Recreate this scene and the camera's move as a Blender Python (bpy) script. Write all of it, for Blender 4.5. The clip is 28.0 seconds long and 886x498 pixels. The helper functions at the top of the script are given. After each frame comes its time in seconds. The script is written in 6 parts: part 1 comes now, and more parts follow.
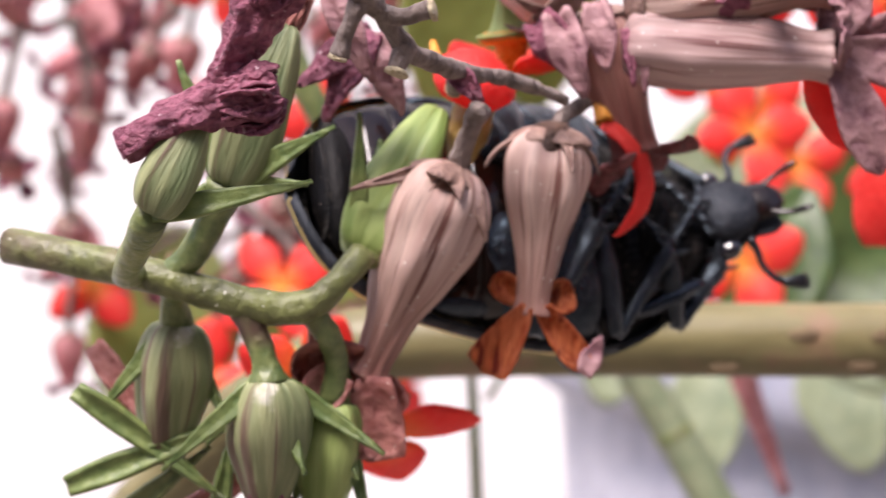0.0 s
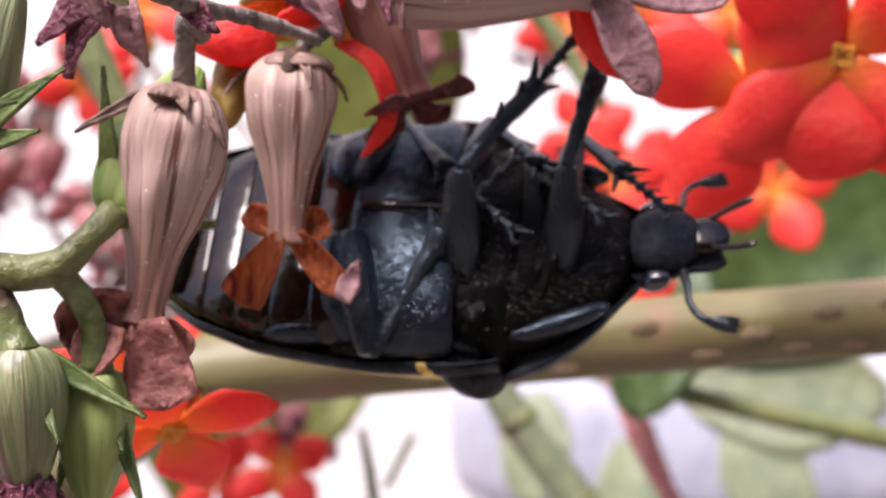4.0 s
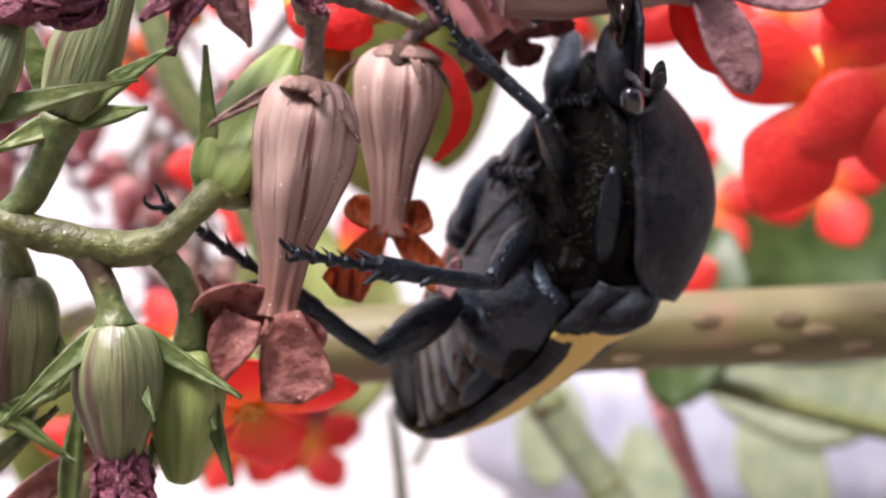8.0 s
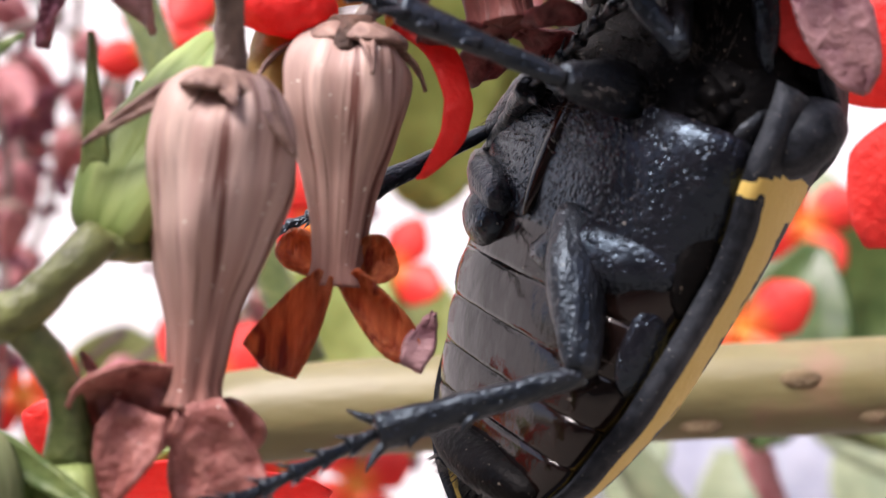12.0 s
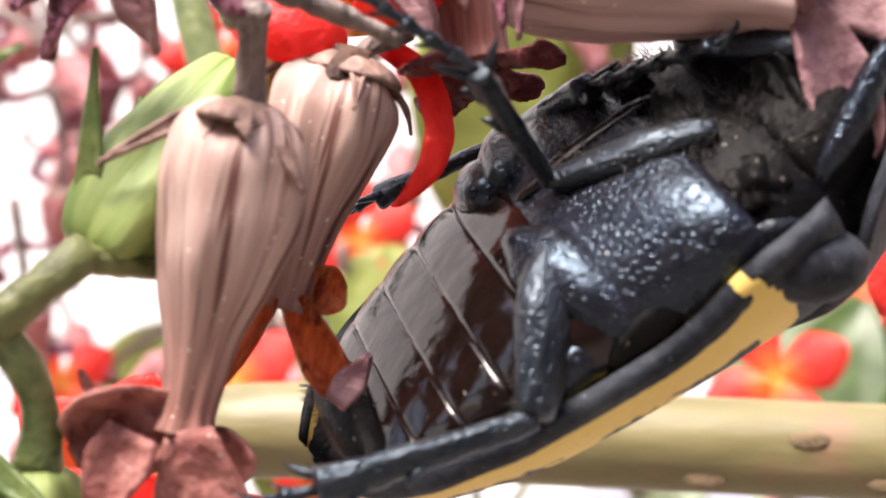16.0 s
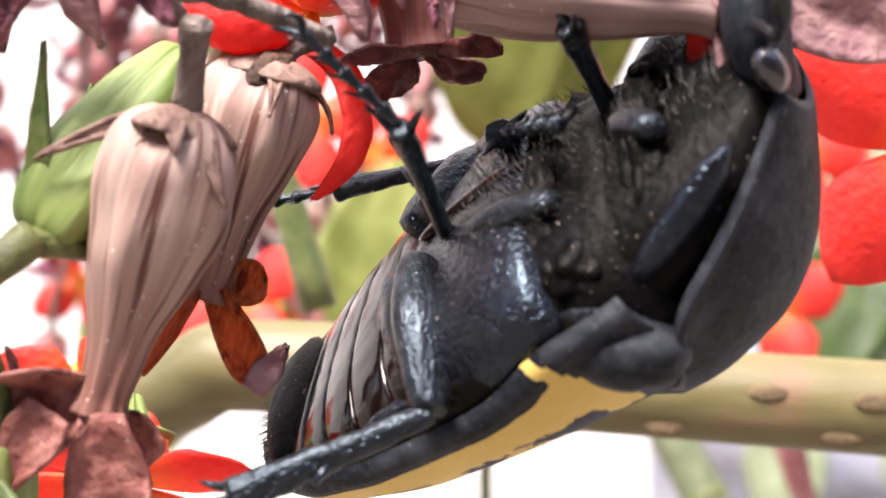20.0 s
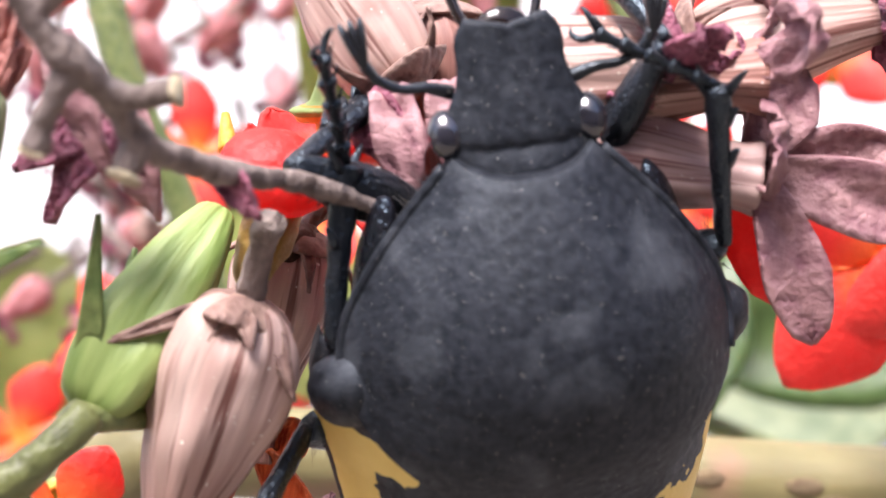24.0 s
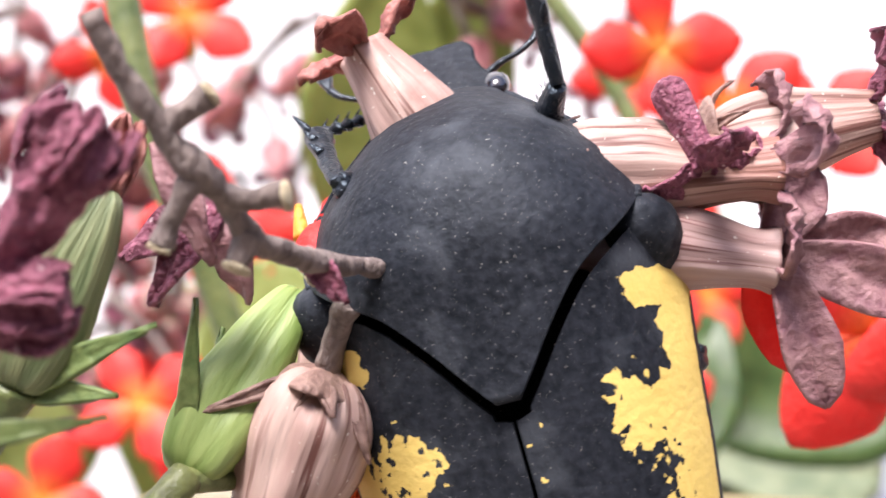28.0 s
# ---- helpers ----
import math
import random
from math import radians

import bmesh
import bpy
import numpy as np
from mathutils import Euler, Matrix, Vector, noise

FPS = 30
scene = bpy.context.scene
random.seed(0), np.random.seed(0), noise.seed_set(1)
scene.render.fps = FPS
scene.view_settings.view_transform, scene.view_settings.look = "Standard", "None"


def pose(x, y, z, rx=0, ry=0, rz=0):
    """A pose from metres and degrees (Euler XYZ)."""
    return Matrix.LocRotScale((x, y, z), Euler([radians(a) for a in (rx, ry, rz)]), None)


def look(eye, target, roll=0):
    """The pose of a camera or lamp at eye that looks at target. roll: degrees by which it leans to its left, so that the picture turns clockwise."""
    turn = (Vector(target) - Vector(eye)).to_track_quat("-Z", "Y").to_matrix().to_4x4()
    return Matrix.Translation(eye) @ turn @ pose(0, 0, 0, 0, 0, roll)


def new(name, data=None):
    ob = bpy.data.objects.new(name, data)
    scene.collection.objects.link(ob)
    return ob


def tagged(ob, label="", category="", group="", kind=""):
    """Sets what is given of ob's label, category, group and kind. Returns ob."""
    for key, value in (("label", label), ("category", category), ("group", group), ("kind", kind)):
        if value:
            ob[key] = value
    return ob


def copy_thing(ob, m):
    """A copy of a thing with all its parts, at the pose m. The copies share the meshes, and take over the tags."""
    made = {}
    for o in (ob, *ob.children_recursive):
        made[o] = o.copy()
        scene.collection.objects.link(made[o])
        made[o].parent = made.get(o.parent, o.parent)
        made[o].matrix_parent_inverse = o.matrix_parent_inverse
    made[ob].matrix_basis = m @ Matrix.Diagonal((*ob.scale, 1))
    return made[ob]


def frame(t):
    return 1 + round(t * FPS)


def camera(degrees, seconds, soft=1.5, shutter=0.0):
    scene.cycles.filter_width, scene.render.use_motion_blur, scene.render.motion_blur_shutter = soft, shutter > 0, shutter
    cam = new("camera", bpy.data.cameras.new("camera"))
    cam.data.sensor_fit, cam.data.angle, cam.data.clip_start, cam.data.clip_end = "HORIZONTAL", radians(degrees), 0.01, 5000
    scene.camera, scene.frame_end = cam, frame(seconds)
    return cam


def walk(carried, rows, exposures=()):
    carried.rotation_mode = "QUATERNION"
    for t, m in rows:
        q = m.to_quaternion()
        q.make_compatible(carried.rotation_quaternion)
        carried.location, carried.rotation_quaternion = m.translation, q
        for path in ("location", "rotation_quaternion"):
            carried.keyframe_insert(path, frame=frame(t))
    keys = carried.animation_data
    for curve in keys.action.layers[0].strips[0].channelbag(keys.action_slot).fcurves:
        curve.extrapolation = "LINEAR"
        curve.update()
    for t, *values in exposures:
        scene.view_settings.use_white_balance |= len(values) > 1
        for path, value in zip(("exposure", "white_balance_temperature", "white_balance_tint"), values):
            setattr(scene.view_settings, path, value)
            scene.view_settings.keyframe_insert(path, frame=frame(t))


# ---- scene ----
U = 0.001  # all lengths below are in millimetres unless a pose says otherwise
cam = camera(34, 28.0, shutter=0.4)
cam.data.dof.use_dof = True
cam.data.dof.focus_distance = 0.0412
cam.data.dof.aperture_fstop = 98
walk(cam, [
    (0, pose(0.00073, -0.05025, 0.04378, 86.83, 0.05, 0.50)),
    (0.5, pose(0.00305, -0.04916, 0.04436, 86.06, 2.06, 0.53)),
    (1, pose(0.00457, -0.04891, 0.04243, 88.46, 1.96, -1.22)),
    (1.5, pose(0.00511, -0.04866, 0.04287, 87.68, 3.59, -1.64)),
    (2, pose(0.00484, -0.04813, 0.04024, 90.27, 2.68, -2.12)),
    (2.5, pose(0.00620, -0.04877, 0.03957, 90.37, 3.39, -2.05)),
    (3, pose(0.00695, -0.04914, 0.03763, 92.06, 3.59, -1.37)),
    (3.5, pose(0.00678, -0.04788, 0.03710, 92.56, 4.36, -1.77)),
    (5.5, pose(0.00493, -0.04907, 0.03599, 92.27, 4.91, -1.79)),
    (6, pose(0.00481, -0.04849, 0.03750, 92.50, 3.81, -1.83)),
    (6.5, pose(0.00428, -0.04835, 0.03683, 92.46, 4.10, -2.43)),
    (7, pose(0.00471, -0.04841, 0.03718, 92.20, 2.94, -1.83)),
    (7.5, pose(0.00353, -0.04747, 0.03704, 92.42, 2.66, -1.67)),
    (8, pose(0.00341, -0.04797, 0.03742, 91.64, 2.62, -1.70)),
    (8.5, pose(0.00186, -0.04661, 0.03861, 91.61, 2.35, -2.24)),
    (9, pose(0.00141, -0.04874, 0.03980, 90.74, 2.16, -2.52)),
    (9.5, pose(0.00083, -0.04777, 0.04027, 91.03, 1.91, -2.81)),
    (10, pose(0.00269, -0.04794, 0.04079, 90.46, 2.33, -2.51)),
    (10.5, pose(0.00329, -0.04664, 0.03995, 91.17, 2.72, -2.32)),
    (11, pose(0.00476, -0.04034, 0.04010, 91.17, 2.68, -0.57)),
    (11.5, pose(0.00580, -0.03534, 0.03974, 91.34, 2.69, 0.83)),
    (12, pose(0.00634, -0.03417, 0.03924, 91.86, 2.67, 1.78)),
    (12.5, pose(0.00604, -0.03340, 0.03999, 91.77, 2.45, 1.42)),
    (13, pose(0.00554, -0.03314, 0.04022, 91.21, 2.25, 1.66)),
    (13.5, pose(0.00633, -0.03305, 0.04061, 91.56, 1.70, 2.07)),
    (15.5, pose(0.00801, -0.03346, 0.03974, 92.22, -0.68, 3.92)),
    (16, pose(0.00821, -0.03401, 0.03986, 92.43, -2.10, 4.18)),
    (16.5, pose(0.00890, -0.03425, 0.04053, 92.10, -2.42, 4.21)),
    (17, pose(0.01010, -0.03517, 0.03968, 91.47, -0.55, 3.89)),
    (17.5, pose(0.01055, -0.03545, 0.04019, 91.41, -1.52, 4.44)),
    (18, pose(0.01022, -0.03501, 0.04037, 91.16, -0.46, 5.09)),
    (18.5, pose(0.01200, -0.03615, 0.04097, 90.33, -2.19, 5.37)),
    (19, pose(0.01195, -0.03627, 0.04257, 89.38, -2.84, 5.60)),
    (19.5, pose(0.01134, -0.03604, 0.04226, 88.62, -3.09, 5.91)),
    (20, pose(0.01103, -0.03549, 0.04259, 87.75, -3.42, 5.93)),
    (20.5, pose(0.01000, -0.03606, 0.04208, 87.74, -3.62, 5.02)),
    (22.5, pose(0.00583, -0.03703, 0.04422, 87.35, -4.22, -0.09)),
    (23, pose(0.00444, -0.03582, 0.04621, 87.12, -3.98, -1.03)),
    (23.5, pose(0.00428, -0.03595, 0.04737, 87.02, -4.01, -1.68)),
    (24, pose(0.00435, -0.03620, 0.04727, 86.96, -4.15, -2.14)),
    (24.5, pose(0.00317, -0.03638, 0.04877, 85.92, -3.77, -2.17)),
    (25, pose(0.00024, -0.03673, 0.04747, 87.38, -3.14, -3.62)),
    (25.5, pose(0.00031, -0.03710, 0.04695, 87.36, -3.35, -3.94)),
    (26, pose(0.00037, -0.03758, 0.04709, 88.19, -3.60, -3.41)),
    (26.5, pose(0.00056, -0.03816, 0.04709, 88.64, -3.77, -2.61)),
    (27, pose(-0.00031, -0.03732, 0.04686, 88.59, -4.12, -1.08)),
    (27.5, pose(0.00090, -0.03908, 0.04728, 88.95, -4.31, -2.28)),
    (28, pose(0.00185, -0.04060, 0.04777, 89.49, -3.76, -3.19)),
], exposures=[
    (0, 0.92, 6600, 22), (11, 0.9, 6550, 21), (13, 1.27, 6550, 20), (16, 1.55, 6900, 18), (20, 1.5, 6800, 17), (23, 1.54, 6400, 18), (26, 1.44, 6400, 18), (28, 1.34, 6400, 17),
])

# ---- light: a bright, lightly veiled day ----
SUN_UP, SUN_TURN = 62, 215
world = bpy.data.worlds.new("sky")
scene.world = world
world.use_nodes = True
wn = world.node_tree
sky = wn.nodes.new("ShaderNodeTexSky")
sky.sky_type, sky.sun_disc = "NISHITA", False
sky.sun_elevation, sky.sun_rotation = radians(SUN_UP), radians(SUN_TURN)
sky.dust_density = 3.0
wn.links.new(sky.outputs[0], wn.nodes["Background"].inputs[0])
wn.nodes["Background"].inputs[1].default_value = 0.15
sun = new("sun", bpy.data.lights.new("sun", "SUN"))
sun.data.energy, sun.data.angle, sun.data.color = 3.6, radians(24), (1.0, 0.965, 0.925)
sun.matrix_world = look((0.3 * math.sin(radians(SUN_TURN)), 0.3 * math.cos(radians(SUN_TURN)), 0.3 * math.tan(radians(SUN_UP))), (0, 0, 0))


# ---- materials ----
def mat(name, col, col2, rough=0.6, scale=600.0, bump=0.15, stretch=(1, 1, 1), metal=0.0, thin=0.0, coat=0.0, spots=None, speck=None, fine=5.0, spec=0.5, grain=0.5, low=None, pits=0.0, heart=None, veins=None, sky_tint=None, pit_depth=0.04):
    """Two colours mixed by noise at two scales (scale: per metre), fine relief, an optional share of light let through, spots, lengthwise veins and pale specks."""
    m = bpy.data.materials.new(name)
    m.use_nodes = True
    n, ln = m.node_tree.nodes, m.node_tree.links
    b = n["Principled BSDF"]
    co = n.new("ShaderNodeTexCoord")
    mp = n.new("ShaderNodeMapping")
    mp.inputs["Scale"].default_value = stretch
    place = co.outputs["Object"]
    if stretch[2] < 0.3:  # streaks that run from end to end of a turned body: its sides are unrolled by their bearing from the axis
        flat, unit, far, back = (n.new("ShaderNodeVectorMath") for _ in range(4))
        flat.operation, unit.operation, far.operation, back.operation = "MULTIPLY", "NORMALIZE", "MULTIPLY", "ADD"
        flat.inputs[1].default_value, far.inputs[1].default_value = (1, 1, 0), (0.0013, 0.0013, 0)
        only_z = n.new("ShaderNodeVectorMath")
        only_z.operation = "MULTIPLY"
        only_z.inputs[1].default_value = (0, 0, 1)
        ln.new(place, flat.inputs[0]), ln.new(flat.outputs[0], unit.inputs[0]), ln.new(unit.outputs[0], far.inputs[0])
        ln.new(place, only_z.inputs[0]), ln.new(far.outputs[0], back.inputs[0]), ln.new(only_z.outputs[0], back.inputs[1])
        place = back.outputs[0]
    ln.new(place, mp.inputs[0])
    big, small = n.new("ShaderNodeTexNoise"), n.new("ShaderNodeTexNoise")
    big.inputs["Scale"].default_value, small.inputs["Scale"].default_value = scale, scale * fine
    big.inputs["Detail"].default_value, small.inputs["Detail"].default_value = 4, 6
    for x in (big, small):
        ln.new(mp.outputs[0], x.inputs["Vector"])
    add = n.new("ShaderNodeMix")
    add.data_type = "FLOAT"
    add.inputs[0].default_value = grain
    ln.new(big.outputs[0], add.inputs[2]), ln.new(small.outputs[0], add.inputs[3])
    ramp = n.new("ShaderNodeValToRGB")
    ramp.color_ramp.elements[0].position, ramp.color_ramp.elements[1].position = 0.36, 0.64
    ramp.color_ramp.elements[0].color, ramp.color_ramp.elements[1].color = (*col, 1), (*col2, 1)
    ln.new(add.outputs[0], ramp.inputs[0])
    out = ramp.outputs[0]

    def over(col3, at, size, detail=2.0, soft=0.03, along=False):
        nonlocal out
        t = n.new("ShaderNodeTexNoise")
        t.inputs["Scale"].default_value, t.inputs["Detail"].default_value = size, detail
        if along:
            lengthwise = n.new("ShaderNodeMapping")
            lengthwise.inputs["Scale"].default_value = [c if c > 0.5 else c * 0.5 for c in stretch]
            ln.new(place, lengthwise.inputs[0]), ln.new(lengthwise.outputs[0], t.inputs["Vector"])
        else:
            ln.new(co.outputs["Object"], t.inputs["Vector"])
        r = n.new("ShaderNodeMapRange")
        r.inputs[1].default_value, r.inputs[2].default_value = at, at + soft
        ln.new(t.outputs[0], r.inputs[0])
        mx = n.new("ShaderNodeMix")
        mx.data_type = "RGBA"
        ln.new(r.outputs[0], mx.inputs[0]), ln.new(out, mx.inputs[6])
        mx.inputs[7].default_value = (*col3, 1)
        out = mx.outputs[2]

    if low:  # another colour towards the lower end, between two heights in millimetres
        sep, r = n.new("ShaderNodeSeparateXYZ"), n.new("ShaderNodeMapRange")
        ln.new(co.outputs["Object"], sep.inputs[0]), ln.new(sep.outputs[2], r.inputs[0])
        r.inputs[1].default_value, r.inputs[2].default_value, r.inputs[4].default_value = low[1] * U, low[2] * U, 0.8
        mx = n.new("ShaderNodeMix")
        mx.data_type = "RGBA"
        ln.new(r.outputs[0], mx.inputs[0]), ln.new(out, mx.inputs[6])
        mx.inputs[7].default_value = (*low[0], 1)
        out = mx.outputs[2]
    if heart:  # another colour round the thing's own axis, out to a radius in millimetres
        ln_, r = n.new("ShaderNodeVectorMath"), n.new("ShaderNodeMapRange")
        ln_.operation = "LENGTH"
        ln.new(co.outputs["Object"], ln_.inputs[0]), ln.new(ln_.outputs["Value"], r.inputs[0])
        r.inputs[1].default_value, r.inputs[2].default_value, r.inputs[3].default_value, r.inputs[4].default_value = 0.5 * U, heart[1] * U, 0.85, 0.0
        mx = n.new("ShaderNodeMix")
        mx.data_type = "RGBA"
        ln.new(r.outputs[0], mx.inputs[0]), ln.new(out, mx.inputs[6])
        mx.inputs[7].default_value = (*heart[0], 1)
        out = mx.outputs[2]
    if spots:
        over(*spots)
    if veins:
        over(*veins, along=True)
    if speck:
        over(*speck)
    ln.new(out, b.inputs["Base Color"])
    b.inputs["Roughness"].default_value, b.inputs["Metallic"].default_value = rough, metal
    b.inputs["Coat Weight"].default_value = coat
    b.inputs["Coat Roughness"].default_value = 0.15
    b.inputs["Specular IOR Level"].default_value = spec
    if sky_tint:  # gloss tinted blue, in place of a blue sky's reflection
        b.inputs["Specular Tint"].default_value = (*sky_tint, 1)
    bp = n.new("ShaderNodeBump")
    bp.inputs["Strength"].default_value, bp.inputs["Distance"].default_value = 1.0, bump * U
    ln.new(small.outputs[0], bp.inputs["Height"]), ln.new(bp.outputs[0], b.inputs["Normal"])
    if pits:  # round pits, so many per metre
        vo, r = n.new("ShaderNodeTexVoronoi"), n.new("ShaderNodeMapRange")
        vo.inputs["Scale"].default_value = pits
        ln.new(co.outputs["Object"], vo.inputs["Vector"]), ln.new(vo.outputs["Distance"], r.inputs[0])
        r.interpolation_type = "SMOOTHSTEP"
        r.inputs[1].default_value, r.inputs[2].default_value = 0.2, 0.5
        b2 = n.new("ShaderNodeBump")
        b2.inputs["Strength"].default_value, b2.inputs["Distance"].default_value = 1.0, pit_depth * U
        ln.new(r.outputs[0], b2.inputs["Height"]), ln.new(bp.outputs[0], b2.inputs["Normal"]), ln.new(b2.outputs[0], b.inputs["Normal"])
    if thin > 0:
        tr, mix = n.new("ShaderNodeBsdfTranslucent"), n.new("ShaderNodeMixShader")
        ln.new(out, tr.inputs[0]), ln.new(bp.outputs[0], tr.inputs[1])
        mix.inputs[0].default_value = thin
        ln.new(b.outputs[0], mix.inputs[1]), ln.new(tr.outputs[0], mix.inputs[2])
        ln.new(mix.outputs[0], n["Material Output"].inputs[0])
    return m


# the black chitins carry the sky's blue in the tint of their gloss
M_CHITIN = mat("black_chitin", (0.003, 0.003, 0.004), (0.012, 0.011, 0.012), 0.30, 700, 0.05, fine=7, spec=0.5, speck=((0.16, 0.15, 0.13), 0.73, 6200, 1.0, 0.04), sky_tint=(0.75, 0.88, 1.0))
M_GLOSS = mat("glossy_chitin", (0.0025, 0.0015, 0.0012), (0.010, 0.005, 0.004), 0.10, 420, 0.03, stretch=(1.4, 1.0, 1), fine=3, spec=0.4, speck=((0.12, 0.11, 0.09), 0.755, 5600, 1.0, 0.04))
M_PIT = mat("pitted_chitin", (0.003, 0.003, 0.005), (0.012, 0.011, 0.014), 0.27, 900, 0.05, fine=3.4, pits=5400, pit_depth=0.022, sky_tint=(0.55, 0.78, 1.0), speck=((0.20, 0.18, 0.15), 0.765, 6800, 1.0, 0.04))
M_PILE = mat("dull_furry_chitin", (0.0012, 0.0012, 0.0014), (0.0039, 0.0033, 0.0031), 0.5, 800, 0.05, fine=6, spec=0.09, speck=((0.18, 0.15, 0.12), 0.72, 7000, 1.0, 0.05))
M_VELVET = mat("matt_black_chitin", (0.003, 0.0037, 0.0058), (0.018, 0.020, 0.026), 0.6, 420, 0.045, fine=9, speck=((0.34, 0.33, 0.30), 0.69, 15500, 3.0, 0.05), spec=0.24, spots=((0.046, 0.051, 0.060), 0.53, 560, 9.0, 0.2), grain=0.7, sky_tint=(0.8, 0.9, 1.0))
M_LEG = mat("leg_chitin", (0.003, 0.004, 0.006), (0.018, 0.019, 0.023), 0.3, 900, 0.10, stretch=(1, 0.3, 1), fine=5, pits=5600, pit_depth=0.016, sky_tint=(0.65, 0.84, 1.0), speck=((0.2, 0.19, 0.17), 0.765, 6000, 1.0, 0.04))
M_EYE = mat("eye_glossy", (0.004, 0.004, 0.006), (0.02, 0.02, 0.028), 0.06, 900, 0.02, coat=1.0)
M_HAIR = mat("dark_bristle", (0.012, 0.010, 0.009), (0.05, 0.042, 0.035), 0.5, 900, 0.0)
M_HUSK = mat("dried_corolla", (0.35, 0.20, 0.17), (0.68, 0.50, 0.43), 0.55, 340, 0.14, stretch=(1.5, 1.5, 0.14), thin=0.22, fine=4, spots=((0.30, 0.15, 0.12), 0.60, 420, 6.0, 0.2), grain=0.5, veins=((0.17, 0.07, 0.055), 0.552, 2300, 3.0, 0.09), low=((0.30, 0.10, 0.07), -3.0, -7.4), speck=((0.80, 0.74, 0.66), 0.722, 5200, 1.0, 0.05))
M_HUSKPALE = mat("pale_dried_corolla", (0.33, 0.20, 0.19), (0.58, 0.42, 0.39), 0.55, 300, 0.10, stretch=(1.5, 1.5, 0.10), thin=0.22, fine=4, grain=0.4, veins=((0.19, 0.085, 0.08), 0.585, 2600, 2.0, 0.07), spots=((0.28, 0.13, 0.12), 0.66, 520, 5.0, 0.16), speck=((0.80, 0.74, 0.68), 0.722, 5200, 1.0, 0.05))
M_RUST = mat("rusty_lobe", (0.40, 0.075, 0.025), (0.78, 0.29, 0.11), 0.45, 420, 0.28, stretch=(2.6, 2.6, 0.3), thin=0.6, fine=5, grain=0.6, veins=((0.24, 0.04, 0.02), 0.59, 900, 3.0, 0.07))
M_LOBE = mat("dull_red_lobe", (0.30, 0.090, 0.075), (0.56, 0.25, 0.21), 0.55, 500, 0.22, thin=0.25, fine=5, veins=((0.22, 0.06, 0.05), 0.60, 1500, 2.0, 0.1), speck=((0.75, 0.60, 0.52), 0.745, 5200, 1.0, 0.05))
# dried brown, deepened by the shade of the hollow it stands for
M_HOLLOWSHADE = mat("dried_brown_hollow_shade", (0.030, 0.014, 0.009), (0.11, 0.055, 0.035), 0.7, 700, 0.3, fine=5)
M_CALYX = mat("dried_brown_calyx", (0.15, 0.08, 0.065), (0.36, 0.235, 0.19), 0.65, 600, 0.2, thin=0.1, fine=4)
M_NOD = mat("reddish_dried_corolla", (0.20, 0.075, 0.06), (0.46, 0.25, 0.20), 0.55, 420, 0.22, stretch=(1.5, 1.5, 0.12), thin=0.25, fine=4, veins=((0.14, 0.05, 0.04), 0.56, 1900, 3.0, 0.12), low=((0.20, 0.05, 0.045), -2.4, -5.0))
M_WINE = mat("wine_red_lobe", (0.10, 0.022, 0.026), (0.30, 0.085, 0.085), 0.5, 500, 0.2, thin=0.35, fine=5)
M_MAUVE = mat("mauve_dry_petal", (0.24, 0.105, 0.125), (0.50, 0.29, 0.29), 0.6, 380, 0.28, stretch=(0.4, 1, 1), thin=0.25, fine=5, grain=0.6)
M_PURPLE = mat("withered_purple", (0.15, 0.030, 0.060), (0.40, 0.13, 0.19), 0.5, 1100, 0.30, thin=0.25, fine=4, speck=((0.62, 0.42, 0.46), 0.722, 5200, 1.0, 0.05))
M_RED = mat("scarlet_petal", (0.84, 0.040, 0.034), (0.93, 0.085, 0.065), 0.5, 340, 0.10, thin=0.45, fine=9, spots=((0.96, 0.19, 0.14), 0.60, 170, 3.0, 0.22), grain=0.4)
M_PETAL = mat("scarlet_petal_orange_heart", (0.84, 0.040, 0.034), (0.93, 0.085, 0.065), 0.5, 340, 0.10, thin=0.45, fine=9, spots=((0.96, 0.19, 0.14), 0.60, 170, 3.0, 0.22), grain=0.4, heart=((0.88, 0.33, 0.05), 2.6))
M_ORANGE = mat("orange_throat", (0.80, 0.30, 0.03), (0.90, 0.48, 0.08), 0.5, 900, 0.1, thin=0.3)
M_OCHRE = mat("ochre_flower_tube", (0.34, 0.20, 0.04), (0.55, 0.40, 0.12), 0.5, 500, 0.1, thin=0.25)
M_BUD = mat("green_bud", (0.15, 0.24, 0.050), (0.36, 0.45, 0.15), 0.52, 260, 0.14, stretch=(1.5, 1.5, 0.25), thin=0.2, fine=5)
M_BUDPALE = mat("weathered_green_calyx", (0.085, 0.12, 0.045), (0.27, 0.29, 0.14), 0.55, 380, 0.22, stretch=(1.5, 1.5, 0.2), fine=4, veins=((0.12, 0.075, 0.05), 0.575, 900, 4.0, 0.08), spots=((0.44, 0.43, 0.34), 0.60, 420, 5.0, 0.05), grain=0.6)
M_SEPAL = mat("green_sepal", (0.085, 0.14, 0.04), (0.24, 0.30, 0.10), 0.45, 420, 0.12, thin=0.2, spots=((0.16, 0.06, 0.06), 0.66, 500, 3.0, 0.1))
M_BRANCH = mat("olive_branch", (0.060, 0.066, 0.022), (0.17, 0.19, 0.062), 0.45, 500, 0.14, fine=5, spots=((0.085, 0.035, 0.035), 0.55, 260, 3.0, 0.15), speck=((0.5, 0.5, 0.42), 0.745, 4000, 1.0, 0.05))
